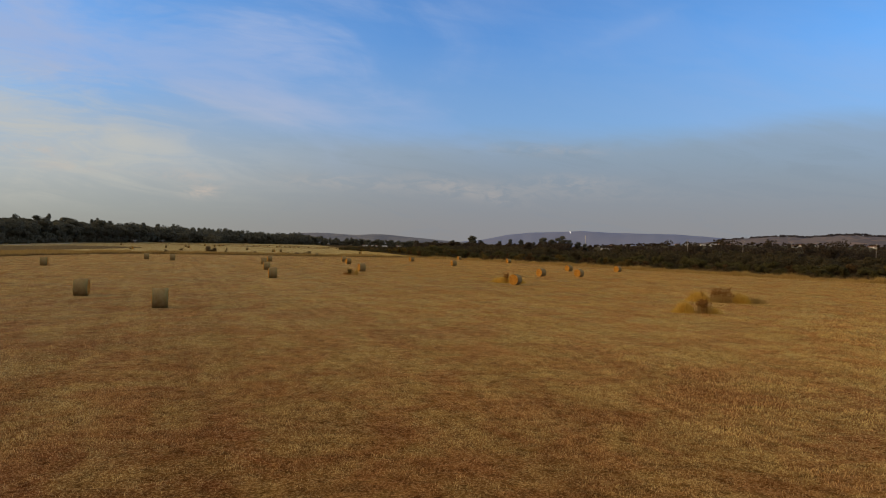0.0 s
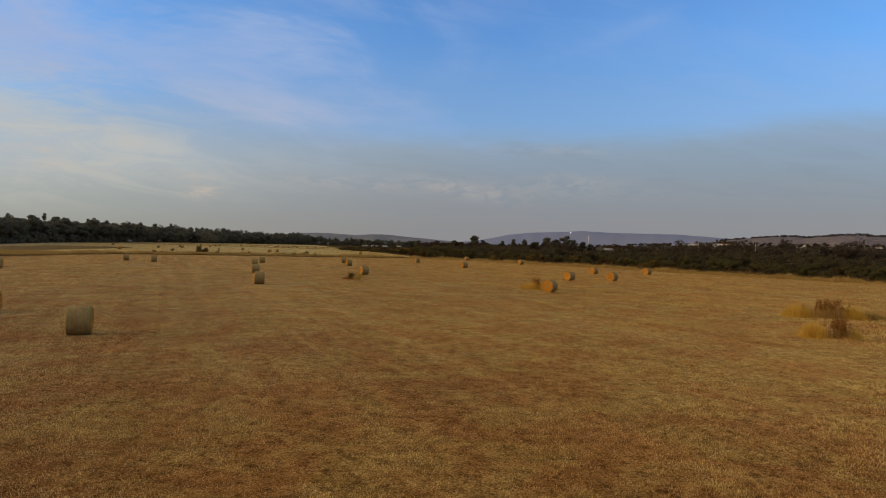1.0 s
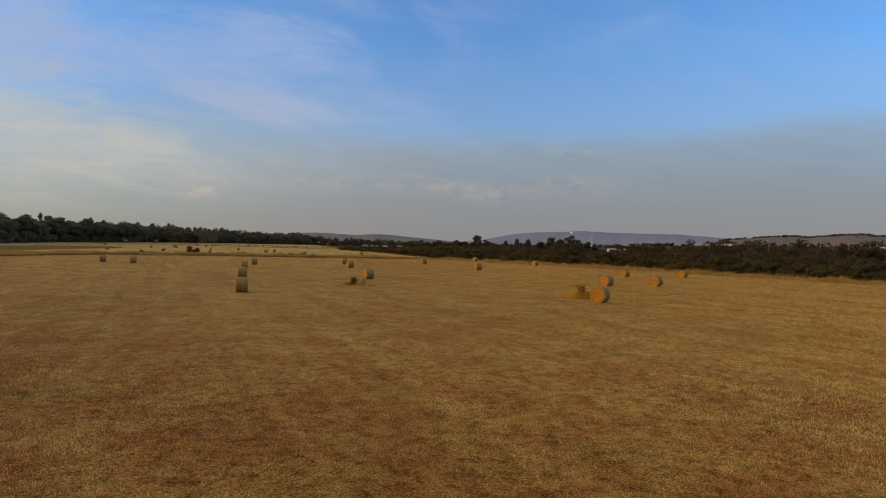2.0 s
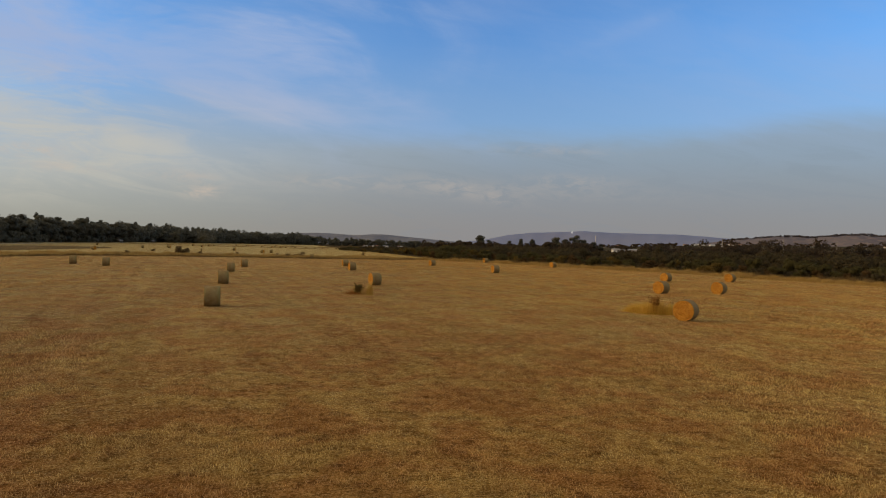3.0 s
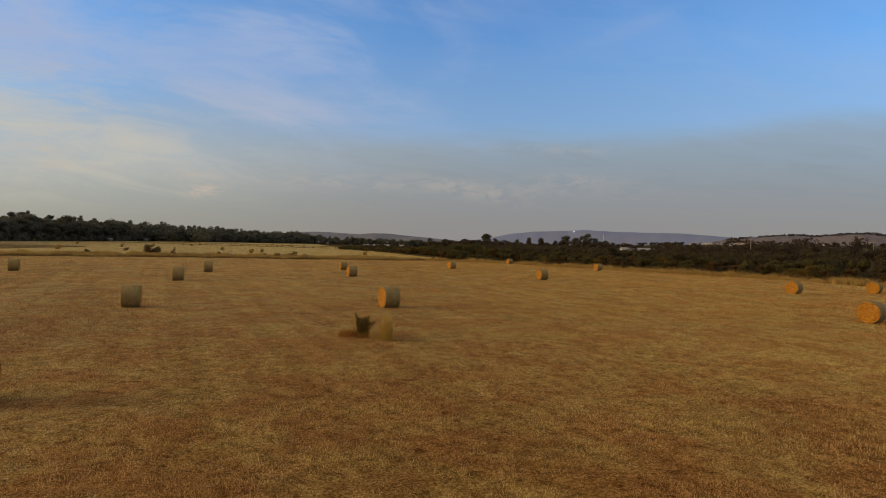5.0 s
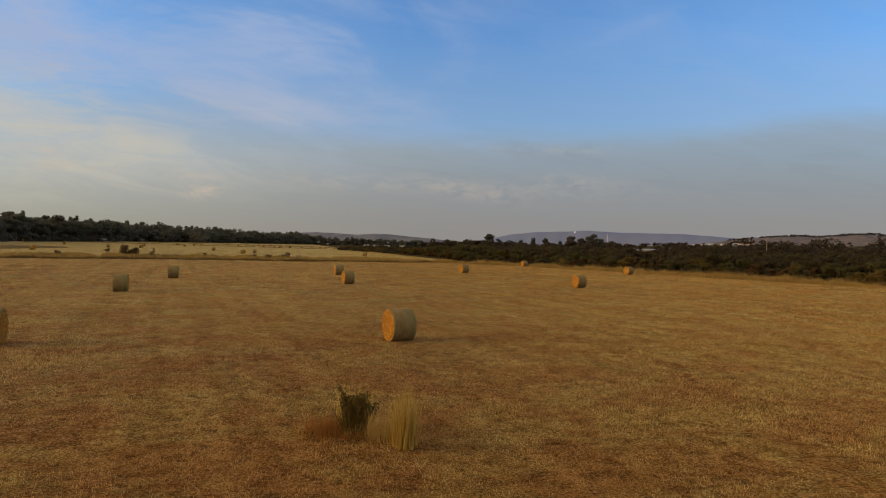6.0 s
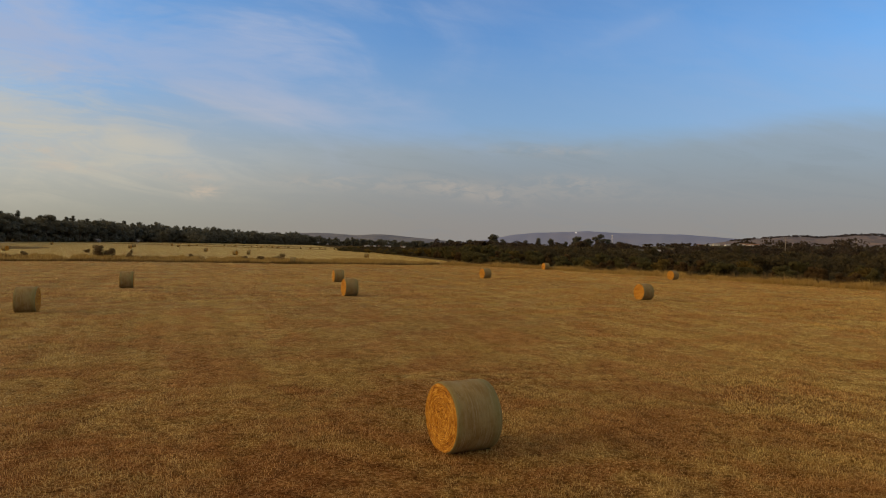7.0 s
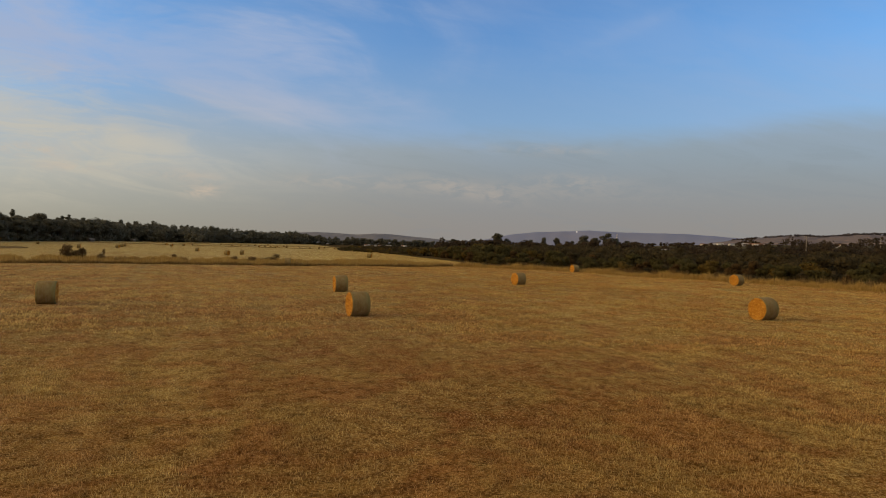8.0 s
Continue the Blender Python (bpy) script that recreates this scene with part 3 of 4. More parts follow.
HILL_A = [(-0.28, 20.2), (3.64, 61.4), (5.59, 98.2), (7.52, 118.4), (10.4, 129.8), (12.05, 138.8), (14.16, 130.3), (17.34, 127.7), (19.55, 127.2), (21.28, 118.4), (23.8, 103.4), (28.54, 78.2)]
HILL_B = [(-16.53, 26.9), (-14.71, 43.4), (-12.4, 59.4), (-10.99, 65.5), (-9.08, 61.1), (-7.64, 57.2), (-6.19, 65.0), (-4.73, 64.4), (-3.26, 55.4), (-1.3, 45.6), (0.67, 35.7), (5.57, 21.0)]
HILL_C = [(15.5, 6.0), (17.5, 20.0), (19.55, 36.5), (21.26, 60.6), (22.94, 81.9), (24.98, 99.0), (26.95, 113.2), (29.24, 112.5), (31.42, 124.5), (32.47, 128.6), (33.77, 121.9), (36.13, 117.8), (44.13, 113.3), (58.13, 67.9)]
hill("backdrop_range", 4780, 500, HILL_A, M_RANGE, "long mountain range with evening haze painted blue", 1)
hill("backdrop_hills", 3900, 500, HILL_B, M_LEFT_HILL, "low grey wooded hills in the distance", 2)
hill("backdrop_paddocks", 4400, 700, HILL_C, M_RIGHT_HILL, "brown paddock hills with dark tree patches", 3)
HILL_D = [(3.0, 2), (8.0, 8), (13.0, 13), (18.0, 22), (23.0, 27), (28.0, 29), (34.0, 30), (44.0, 26), (56.0, 8)]
HILL_E = [(-64.0, 4), (-52.0, 14), (-40.0, 18), (-33.0, 20), (-30.5, 19), (-27.5, 15), (-24.5, 11), (-22.0, 8), (-19.5, 4), (-17.5, 1)]
hill("backdrop_wood_rise", 1330, 380, HILL_E, M_RISE, "dark wooded rise behind the gum woodland", 5)
hill("backdrop_rise", 1900, 500, HILL_D, M_RISE, "dark wooded rise behind the valley", 4)

# ------------------------------------------------------------ plants


def make_crown(rng, lobes, count, size):
    """Leaf clumps spread over the outer part of several lobes: (x, y, z, rx, rz)."""
    lobes = np.array(lobes)
    weight = lobes[:, 3] ** 2 * lobes[:, 4] ** 0.5
    pick = rng.choice(len(lobes), count, p=weight / weight.sum())
    d = rng.normal(size=(count, 3))
    d /= np.linalg.norm(d, axis=1)[:, None]
    r = rng.uniform(0.35, 1.03, count) ** 0.6
    l = lobes[pick]
    c = l[:, :3] + d * np.column_stack([l[:, 3], l[:, 3], l[:, 4]]) * r[:, None]
    c[:, 2] = np.maximum(c[:, 2], 0.15)
    return leaf_cards(rng, c, size * rng.uniform(0.6, 1.4, count), d)


def gum_lobes(rng, h, spread, round_head=False, low=0.50):
    lobes = []
    for k in range(rng.integers(7, 10)):
        a, r = rng.uniform(0, math.tau), spread * rng.uniform(0.15, 0.62)
        z = h * (rng.uniform(low, 0.82) if round_head else rng.uniform(0.40, 0.90))
        s = spread * (rng.uniform(0.38, 0.52) if round_head else rng.uniform(0.30, 0.46))
        lobes.append((math.cos(a) * r, math.sin(a) * r, z, s, s * rng.uniform(0.6, 0.85)))
    lobes.append((rng.uniform(-0.2, 0.2) * spread, rng.uniform(-0.2, 0.2) * spread, h * 0.86, spread * 0.5, spread * 0.38))
    lobes.append((0, 0, h * 0.60, spread * 0.6, h * 0.2))
    tall = max(z + 0.95 * t for _, _, z, _, t in lobes) / h
    return [(x, y, z / tall, s, t) for x, y, z, s, t in lobes]


def trunk_mesh(rng, h, lobes, mat, base=0.022):
    bm = bmesh.new()
    bend = [(rng.uniform(-1, 1) * 0.03 * h, rng.uniform(-1, 1) * 0.03 * h) for _ in range(4)]
    pts = [(0, 0, -0.1), (bend[0][0] * 0.4, bend[0][1] * 0.4, h * 0.2), (bend[1][0] * 0.7, bend[1][1] * 0.7, h * 0.45), (bend[2][0], bend[2][1], h * 0.7), (bend[3][0], bend[3][1], h * 0.88)]
    add_tube(bm, pts, [h * base, h * base * 0.8, h * base * 0.55, h * base * 0.32, h * base * 0.1], 7)
    for x, y, z, s, t in lobes[:6]:
        z0 = min(z * 0.62, h * 0.6)
        add_tube(bm, [(bend[1][0] * 0.5, bend[1][1] * 0.5, z0), (x * 0.5, y * 0.5, (z0 + z) / 2 + 0.03 * h), (x, y, z)], [h * base * 0.42, h * base * 0.26, h * base * 0.07], 5)
    return from_bm("trunk", bm, mat, True)


def gum_kind(seed, h, spread, count, size, round_head=False, low=0.50):
    """Meshes of one kind of tree: trunk with limbs, and crown."""
    rng = np.random.default_rng(seed)
    lobes = gum_lobes(rng, h, spread, round_head, low)
    v, f = make_crown(rng, lobes, count, size)
    return trunk_mesh(rng, h, lobes, M_BARK), mesh_of("crown", v, f, M_GUM)


def place_tree(name, kind, x, y, scale, turn, label, category, group, stretch=1.0):
    top = new(name)
    top.matrix_basis = pose(x, y, float(ground_height(np.array(x), np.array(y))), 0, 0, turn) @ Matrix.Diagonal((scale, scale, scale * stretch, 1))
    part("trunk", kind[0], top)
    part("crown", kind[1], top)
    return tagged(top, label, category, group)


GUMS = [gum_kind(40 + k, 20.0, (5.5, 7.0, 6.2, 8.0, 5.0, 7.5)[k], 1100, 0.60, k % 2 == 0) for k in range(6)]


def bush_kind(seed, h, spread, count, size, mat):
    rng = np.random.default_rng(seed)
    lobes = []
    for k in range(8):
        a, r = rng.uniform(0, math.tau), spread * rng.uniform(0.1, 0.7)
        s = spread * rng.uniform(0.35, 0.55)
        lobes.append((math.cos(a) * r, math.sin(a) * r, h * rng.uniform(0.08, 0.76), s, h * rng.uniform(0.17, 0.26)))
    v, f = make_crown(rng, lobes, count, size)
    bm = bmesh.new()
    for k in range(5):
        x, y, z, s, t = lobes[k]
        add_tube(bm, [(x * 0.08, y * 0.08, -0.1), (x * 0.4, y * 0.4, z * 0.5), (x, y, z)], [h * 0.02, h * 0.014, h * 0.004], 5)
    return from_bm("stem", bm, M_BARK, True), mesh_of("crown", v, f, mat)


BUSHES = [bush_kind(70 + k, 4.0, (2.4, 2.8, 2.2, 3.1, 2.5, 2.7)[k], 1000, 0.245, (M_SCRUB, M_SCRUB, M_SCRUB_RED, M_SCRUB, M_SHRUB, M_SCRUB)[k]) for k in range(6)]


def place_bush(x, y, scale, turn, kind, label, category="shrub", group="", stretch=1.0, name="shrub"):
    top = new(name)
    top.matrix_basis = pose(x, y, float(ground_height(np.array(x), np.array(y))), 0, 0, turn) @ Matrix.Diagonal((scale, scale, scale * stretch, 1))
    part("stem", kind[0], top)
    part("crown", kind[1], top)
    return tagged(top, label, category, group)


def along(line, s):
    """The point and outward normal (to the right of the way) at s metres along a line."""
    for (x0, y0), (x1, y1) in zip(line, line[1:]):
        d = math.hypot(x1 - x0, y1 - y0)
        if s <= d:
            break
        s -= d
    s = min(s, d)
    ux, uy = (x1 - x0) / d, (y1 - y0) / d
    return x0 + ux * s, y0 + uy * s, uy, -ux


def length(line):
    return sum(math.hypot(c[0] - a[0], c[1] - a[1]) for a, c in zip(line, line[1:]))


# woodland edge, walked away from the camera
WOOD_EDGE = [(-214, 215), (-229, 334), (-297, 515), (-397, 939), (-353, 1212), (-295, 1580)]


def grass_strip(name, line, side, d0, d1, per_m2, height, width, mat, label, seed, lean=0.3, broken=0.0):
    rng = np.random.default_rng(seed)
    total = length(line)
    n = int(total * (d1 - d0) * per_m2)
    xy, hs = [], []
    for s, d in zip(rng.uniform(0, total, n), rng.uniform(0, 1, n)):
        x, y, nx, ny = along(line, s)
        ragged = 1.2 * math.sin(s * 0.7) + 0.8 * math.sin(s * 1.9 + 1)
        off = d0 + d * (d1 - d0) + ragged * 0.35 * (1 - d)
        xy.append((x + side * nx * off, y + side * ny * off))
        gap = 1 - broken * min(1, max(0, 1.5 * math.sin(s * 0.62 + 2.6 * math.sin(s * 0.21)) + 0.6 * math.sin(s * 1.7 + d * 2)))
        hs.append(height * gap * (0.78 + 0.16 * math.sin(s * 0.45 + 2 * math.sin(s * 0.13)) + 0.12 * math.sin(s * 2.3 + d * 5) + 0.14 * math.sin(s * 1.1 + d * 9)))
    xy = np.array(xy)
    v, f = blade_cards(rng, xy, ground_height(xy[:, 0], xy[:, 1]) - 0.03, np.array(hs), width, lean)
    tagged(new(name, mesh_of(name, v, f, mat)), label, "tall grass", kind="stuff")


grass_strip("tall_grass", FRONT_EDGE, 1, 0.0, 26.0, 20, 0.92, 0.15, M_STRIP, "uncut strip of tall dry straw-coloured grass along the field edge", 5)
# brown blades stand in for the shade on the stems at the cut edge
grass_strip("brown_grass", FRONT_EDGE, 1, -0.5, 1.2, 60, 0.62, 0.15, M_BROWN, "dark brown blades painting shade along the uncut strip's foot", 6)
grass_strip("brown_grass", [(-60, 236), (-72, 230), (-84, 224), (-93, 216)], 1, 2.0, 20.0, 4, 1.0, 0.12, M_BROWN, "thin brown weeds standing in the uncut strip", 16, 0.4)
grass_strip("brown_grass", RIGHT_EDGE, -1, 3.6, 6.5, 22, 1.25, 0.14, M_BROWN, "brown weeds and grass standing in the pale fringe", 9)
grass_strip("reed_fringe", RIGHT_EDGE, -1, 0.0, 4.8, 44, 1.12, 0.12, M_TALL, "ragged fringe of tall dry grass before dark scrub", 7, 0.6, 0.36)
grass_strip("rough_grass", [(-122, 120), (-132, 190), (-146, 262), (-158, 340), (-170, 352)], -1, 0.0, 34.0, 8, 0.55, 0.4, M_ROUGH, "rough uncut grey-brown grass beside a pale stubble field", 8)

grass_strip("brown_grass", [(-330, 655), (-95, 560)], 1, 0.0, 7.0, 7, 0.40, 0.35, M_BROWN, "thin uncut brown grass line across the far field", 12)
grass_strip("brown_grass", [(-360, 830), (-110, 735)], 1, 0.0, 9.0, 6, 0.45, 0.45, M_BROWN, "thin uncut brown grass line across the far field", 13)


def build_scrub():
    rng = np.random.default_rng(21)
    total = length(SCRUB_EDGE)
    # front plants, each one a thing
    for d0, d1, step, h0, h1 in ((1.0, 6.0, 3.3, 2.0, 3.3), (8.0, 17.0, 3.8, 2.8, 4.4)):
        s = 0.0
        while s < total:
            x, y, nx, ny = along(SCRUB_EDGE, s)
            d = rng.uniform(d0, d1)
            px, py = x - nx * d + rng.uniform(-1, 1), y - ny * d + rng.uniform(-1, 1)
            h = rng.uniform(h0, h1) + np.interp(y, [280, 330, 365, 405, 660], [0, 2.0, 1.6, -1.1, -1.5])
            k = int(rng.integers(0, 6))
            red = k == 2
            place_bush(px, py, h / 4.0, rng.uniform(0, 360), BUSHES[k], ("rusty brown scrub bush beside the field's grass fringe" if red else "dark olive scrub bush beside the field's grass fringe"), "shrub", "scrub belt")
            s += step * rng.uniform(0.7, 1.3) * (1.0 if y < 330 else 1.6)
    # the mass behind them, and low growth that fills the gaps between stems
    verts, faces, n = [], [], 0
    for k in range(900):
        x, y, nx, ny = along(SCRUB_EDGE, rng.uniform(0, total))
        d = 2.5 + 30 * rng.uniform(0, 1)
        px, py, h = x - nx * d, y - ny * d, rng.uniform(1.2, 2.2)
        lobes = [(px + rng.uniform(-1.3, 1.3), py + rng.uniform(-1.3, 1.3), h * rng.uniform(0.1, 0.75), 1.0, h * 0.24) for _ in range(4)]
        v, f = make_crown(rng, lobes, 70, 0.28)
        verts.append(v), faces.append(f + n)
        n += len(v)
    for d0, d1, step, h0, h1, count, size in ((18, 32, 4.0, 3.2, 4.8, 520, 0.24), (32, 60, 3.2, 3.6, 5.2, 400, 0.30), (60, 110, 3.2, 4.0, 5.6, 280, 0.40), (110, 230, 4.0, 4.4, 6.2, 200, 0.55)):
        s = 0.0
        while s < total:
            x, y, nx, ny = along(SCRUB_EDGE, s)
            d = rng.uniform(d0, d1)
            h = rng.uniform(h0, h1) + np.interp(y, [280, 330, 365, 405, 660], [0, 2.0, 1.6, -1.1, -1.5])
            px, py = x - nx * d, y - ny * d
            if 13.6 < math.degrees(math.atan2(px + 8, py - 60)) < 18.2:
                h -= 1.3
            w = h * rng.uniform(0.55, 0.85)
            lobes = [(px + rng.uniform(-1, 1) * w * 0.6, py + rng.uniform(-1, 1) * w * 0.6, h * rng.uniform(0.3, 0.8), w * rng.uniform(0.4, 0.6), h * rng.uniform(0.15, 0.24)) for _ in range(6)]
            v, f = make_crown(rng, lobes, count, size)
            verts.append(v), faces.append(f + n)
            n += len(v)
            s += step * rng.uniform(0.7, 1.3)
    tagged(new("scrub", mesh_of("scrub", np.concatenate(verts), np.concatenate(faces), M_SCRUB_DEEP)), "dense dark olive scrub and low trees behind the fringe", "scrub", kind="stuff")


build_scrub()


def rise_height(a, u):
    """Height of the wooded rise at a bearing and a share of its depth."""
    return np.interp(a, [p[0] for p in HILL_E], [p[1] for p in HILL_E]) * math.sin(u * math.pi / 2) ** 1.4


def build_woodland():
    rng = np.random.default_rng(31)
    total = length(WOOD_EDGE)
    s = 0.0
    while s < 620:
        for row in range(2):
            x, y, nx, ny = along(WOOD_EDGE, s + row * 3)
            d = 3 + row * 13 + rng.uniform(0, 8)
            h = np.interp(s, [0, 110, 250, 420, 620], [10.5, 12.2, 15.2, 17.8, 21.5]) * rng.uniform(0.78, 1.0) + row * 1.2 + (rng.uniform(1.6, 3.2) if rng.uniform() < 0.16 else 0)
            place_tree("gum_tree", GUMS[int(rng.integers(0, 6))], x - d, y + rng.uniform(-2, 2), h / 20.0 * 1.33, rng.uniform(0, 360), "tall dark grey-green gum tree in a woodland edge", "tree", "woodland edge", rng.uniform(0.68, 0.82))
        s += rng.uniform(5.5, 9.0)
    verts, faces, n = [], [], 0

    def clump(px, py, h, w, count, size, low=0.35):
        nonlocal n
        lobes = [(px + rng.uniform(-1, 1) * w * 0.6, py + rng.uniform(-1, 1) * w * 0.6, h * rng.uniform(low, 0.86), w * rng.uniform(0.35, 0.55), h * rng.uniform(0.10, 0.2)) for _ in range(8)]
        v, f = make_crown(rng, lobes, count, size)
        verts.append(v), faces.append(f + n)
        n += len(v)
    # undergrowth below the edge trees
    s = 0.0
    while s < 620:
        x, y, nx, ny = along(WOOD_EDGE, s)
        clump(x - rng.uniform(2, 10), y, rng.uniform(4, 8), 4.5, 260, 0.65, 0.06)
        clump(x - rng.uniform(12, 34), y, rng.uniform(0.6, 0.85) * np.interp(s, [0, 110, 250, 420], [10, 11, 14, 18]), 6.5, 320, 0.85, 0.2)
        s += 4.5
    while s < total:
        x, y, nx, ny = along(WOOD_EDGE, s)
        for d, lo, hi in ((6, 15, 22), (24, 19, 26)):
            tall = rng.uniform(lo, hi) + (4 if rng.uniform() < 0.15 else 0)
            clump(x - d - rng.uniform(0, 14), y, tall, rng.uniform(8, 12), 520, 0.95, 0.06)
        s += 5.5
    # the canopy that climbs the rise behind
    for k in range(330):
        a, u = rng.uniform(-46, -19), rng.uniform(0.15, 1.0)
        r = 1330 - 380 * (1 - u)
        base = rise_height(a, u)
        clump(math.sin(radians(a)) * r, math.cos(radians(a)) * r, rng.uniform(11, 16.5), rng.uniform(6, 9), 210, 1.25, 0.1)
        verts[-1][:, 2] += base
    # the wood's far end, closing behind the second field
    for k in range(-12, 72):
        clump(-300 + k * 3.6 + rng.uniform(-3, 3), 1600 + rng.uniform(-30, 60), rng.uniform(16, 23) - k * 0.07, 8, 260, 1.3, 0.06)
    tagged(new("woodland", mesh_of("woodland", np.concatenate(verts), np.concatenate(faces), M_GUM)), "dark gum woodland with undergrowth along the fields", "woodland", kind="stuff")


build_woodland()

TALL_GUMS = [gum_kind(170 + k, 20.0, (5.6, 4.6, 5.0)[k], 900, 0.55, True, 0.66) for k in range(3)]
# old gums that stand out over the canopy of the rise: bearing, distance, height of the top, kind, width
for a, r, top, kind, wide in ((-33.5, 943, 31, 0, 1.0), (-32.1, 1175, 36.5, 1, 1.5), (-31.3, 1300, 43.5, 0, 0.9), (-28.1, 1325, 39.5, 2, 1.0), (-28.45, 1310, 37.0, 1, 0.9), (-24.8, 1320, 34.2, 0, 1.25), (-23.7, 1260, 31.8, 1, 1.0),
                              (-22.5, 1210, 31.5, 2, 0.9), (-20.6, 1207, 26.3, 1, 0.8), (-21.0, 1180, 24.6, 0, 0.8), (-27.2, 1320, 35.5, 2, 1.3), (-30.0, 1320, 38.0, 1, 1.3), (-35.2, 1000, 32.5, 2, 1.1), (-37.5, 1050, 33.0, 1, 1.2), (-26.0, 1300, 32.5, 1, 1.0)):
    base = float(rise_height(a, (r - 950) / 380)) if r > 950 else 0.0
    tree = place_tree("gum_tree", TALL_GUMS[kind], math.sin(radians(a)) * r, math.cos(radians(a)) * r, 1.0, a * 31.0, "old spreading gum tree above the woodland canopy", "tree", "gums on the rise")
    tree.location.z = base - 0.6
    tall = (top - base + 0.6) / 20.0
    tree.scale = (wide * 1.15, wide * 1.15, tall)

SKY_GUMS = [gum_kind(140 + k, 20.0, (5.6, 6.4, 5.2)[k], 1900, 0.50, True, 0.28) for k in range(3)]
# single trees that stand above the scrub: x, y, height, kind, width
SKYLINE = ((36, 751, 17.5, 2, 1.35), (45, 756, 12.8, 0, 1.2), (77, 733, 14.6, 1, 0.9), (66, 740, 12.2, 0, 1.2), (90, 735, 14.5, 2, 0.8), (113, 722, 17.0, 4, 1.3), (122, 714, 15.0, 2, 1.25),
           (132, 712, 19.0, 0, 1.25), (141, 716, 15.0, 3, 1.2), (103, 730, 12.0, 5, 1.0), (12, 760, 11.8, 5, 1.4), (-8, 742, 11.0, 2, 1.4), (150, 715, 13.0, 2, 1.3), (160, 722, 11.5, 4, 1.2))
for sx, sy, sh, sk, sw in SKYLINE:
    tree = place_tree("gum_tree", SKY_GUMS[sk % 3], sx, sy, sh / 20.0, sx * 7.0, "dark rounded gum tree standing above the scrub", "tree", "skyline trees")
    tree.scale = (sh / 20 * sw * 1.12, sh / 20 * sw * 1.12, sh / 20 * 1.04)


def build_far_trees():
    """Loose trees of the valley behind the scrub, and of the far ridges."""
    rng = np.random.default_rng(51)
    verts, faces, n = [], [], 0

    def tree(px, py, pz, h, w, count, size):
        nonlocal n
        lobes = [(px + rng.uniform(-1, 1) * w * 0.6, py + rng.uniform(-1, 1) * w * 0.6, h * rng.uniform(0.3, 0.86), w * rng.uniform(0.35, 0.55), h * rng.uniform(0.12, 0.2)) for _ in range(5)]
        v, f = make_crown(rng, lobes, count, size)
        v[:, 2] += pz
        verts.append(v), faces.append(f + n)
        n += len(v)
    for sx, sy, sh, sk, sw in SKYLINE:
        tree(sx, sy, 0, sh * 0.82, sh * 0.26 * sw, 300, 0.5)
    for k in range(620):
        r, a = 470 + 700 * rng.uniform(0, 1) ** 1.6, rng.uniform(-2.2, 40)
        h = (6.6 + max(0, a) * 0.14) * rng.choice((0.65, 0.8, 0.9, 1.0, 1.1, 1.5 if a > 17 else 1.15)) * rng.uniform(0.9, 1.1) * (1 + (r - 470) / 3500)
        tx, ty = math.sin(radians(a)) * r, math.cos(radians(a)) * r
        if 13.8 < math.degrees(math.atan2(tx + 8, ty - 60)) < 17.8 and r < 1050:
            h *= 0.5
        elif a < 11:
            h *= 1.15
        tree(tx, ty, 0, h, h * rng.uniform(0.45, 0.65), 200, 0.6)
    for k in range(330):
        a, s = rng.uniform(4, 42), rng.uniform(0.2, 1.0)
        if 21.4 < a < 24.6:
            s *= 0.6
        r = 1900 - 500 * (1 - s)
        top = np.interp(a, [p[0] for p in HILL_D], [p[1] for p in HILL_D]) * math.sin(s * math.pi / 2) ** 1.4
        tree(math.sin(radians(a)) * r, math.cos(radians(a)) * r, top - 1.5, rng.uniform(6, 11), rng.uniform(4, 9), 60, 1.6)
    for k in range(14):
        a = 22.3 + 1.7 * k / 13 + rng.uniform(-0.1, 0.1)
        tree(math.sin(radians(a)) * 1890, math.cos(radians(a)) * 1890, 24, rng.uniform(11, 22) * math.sin((k + 1.5) / 15 * math.pi), rng.uniform(7, 12), 90, 1.8)
    tagged(new("valley_trees", mesh_of("valley_trees", np.concatenate(verts), np.concatenate(faces), M_VALLEY)), "scattered dark trees across the valley floor", "woodland", kind="stuff")
    # rows and groves on the far paddock hills
    verts, faces, n = [], [], 0
    for a0, a1, back, count, h in ((27.4, 28.6, 0.0, 16, 16), (30.6, 33.4, 0.01, 46, 17), (25.2, 27.4, 0.03, 22, 12), (28.6, 30.6, 0.04, 22, 12), (24.0, 36.0, 0.16, 60, 13), (33.4, 38.0, 0.02, 30, 14), (22.6, 25.0, 0.10, 30, 13)):
        for k in range(count):
            a = rng.uniform(a0, a1)
            s = 1 - (back + 0.03 * rng.uniform(0, 1)) * 0.75
            r = 4400 - 700 * (1 - s)
            top = np.interp(a, [p[0] for p in HILL_C], [p[1] for p in HILL_C])
            tree(math.sin(radians(a)) * r, math.cos(radians(a)) * r, top * math.sin(s * math.pi / 2) ** 1.4 - 6, h * rng.uniform(0.7, 1.2), rng.uniform(7, 20), 40, 3.0)
    tagged(new("ridge_trees", mesh_of("ridge_trees", np.concatenate(verts), np.concatenate(faces), M_RIDGE)), "rows of trees with painted haze on far paddock hills", "woodland", kind="stuff")


build_far_trees()

# ------------------------------------------------------------ hay bales
RADIUS, LONG = 0.765, 1.12


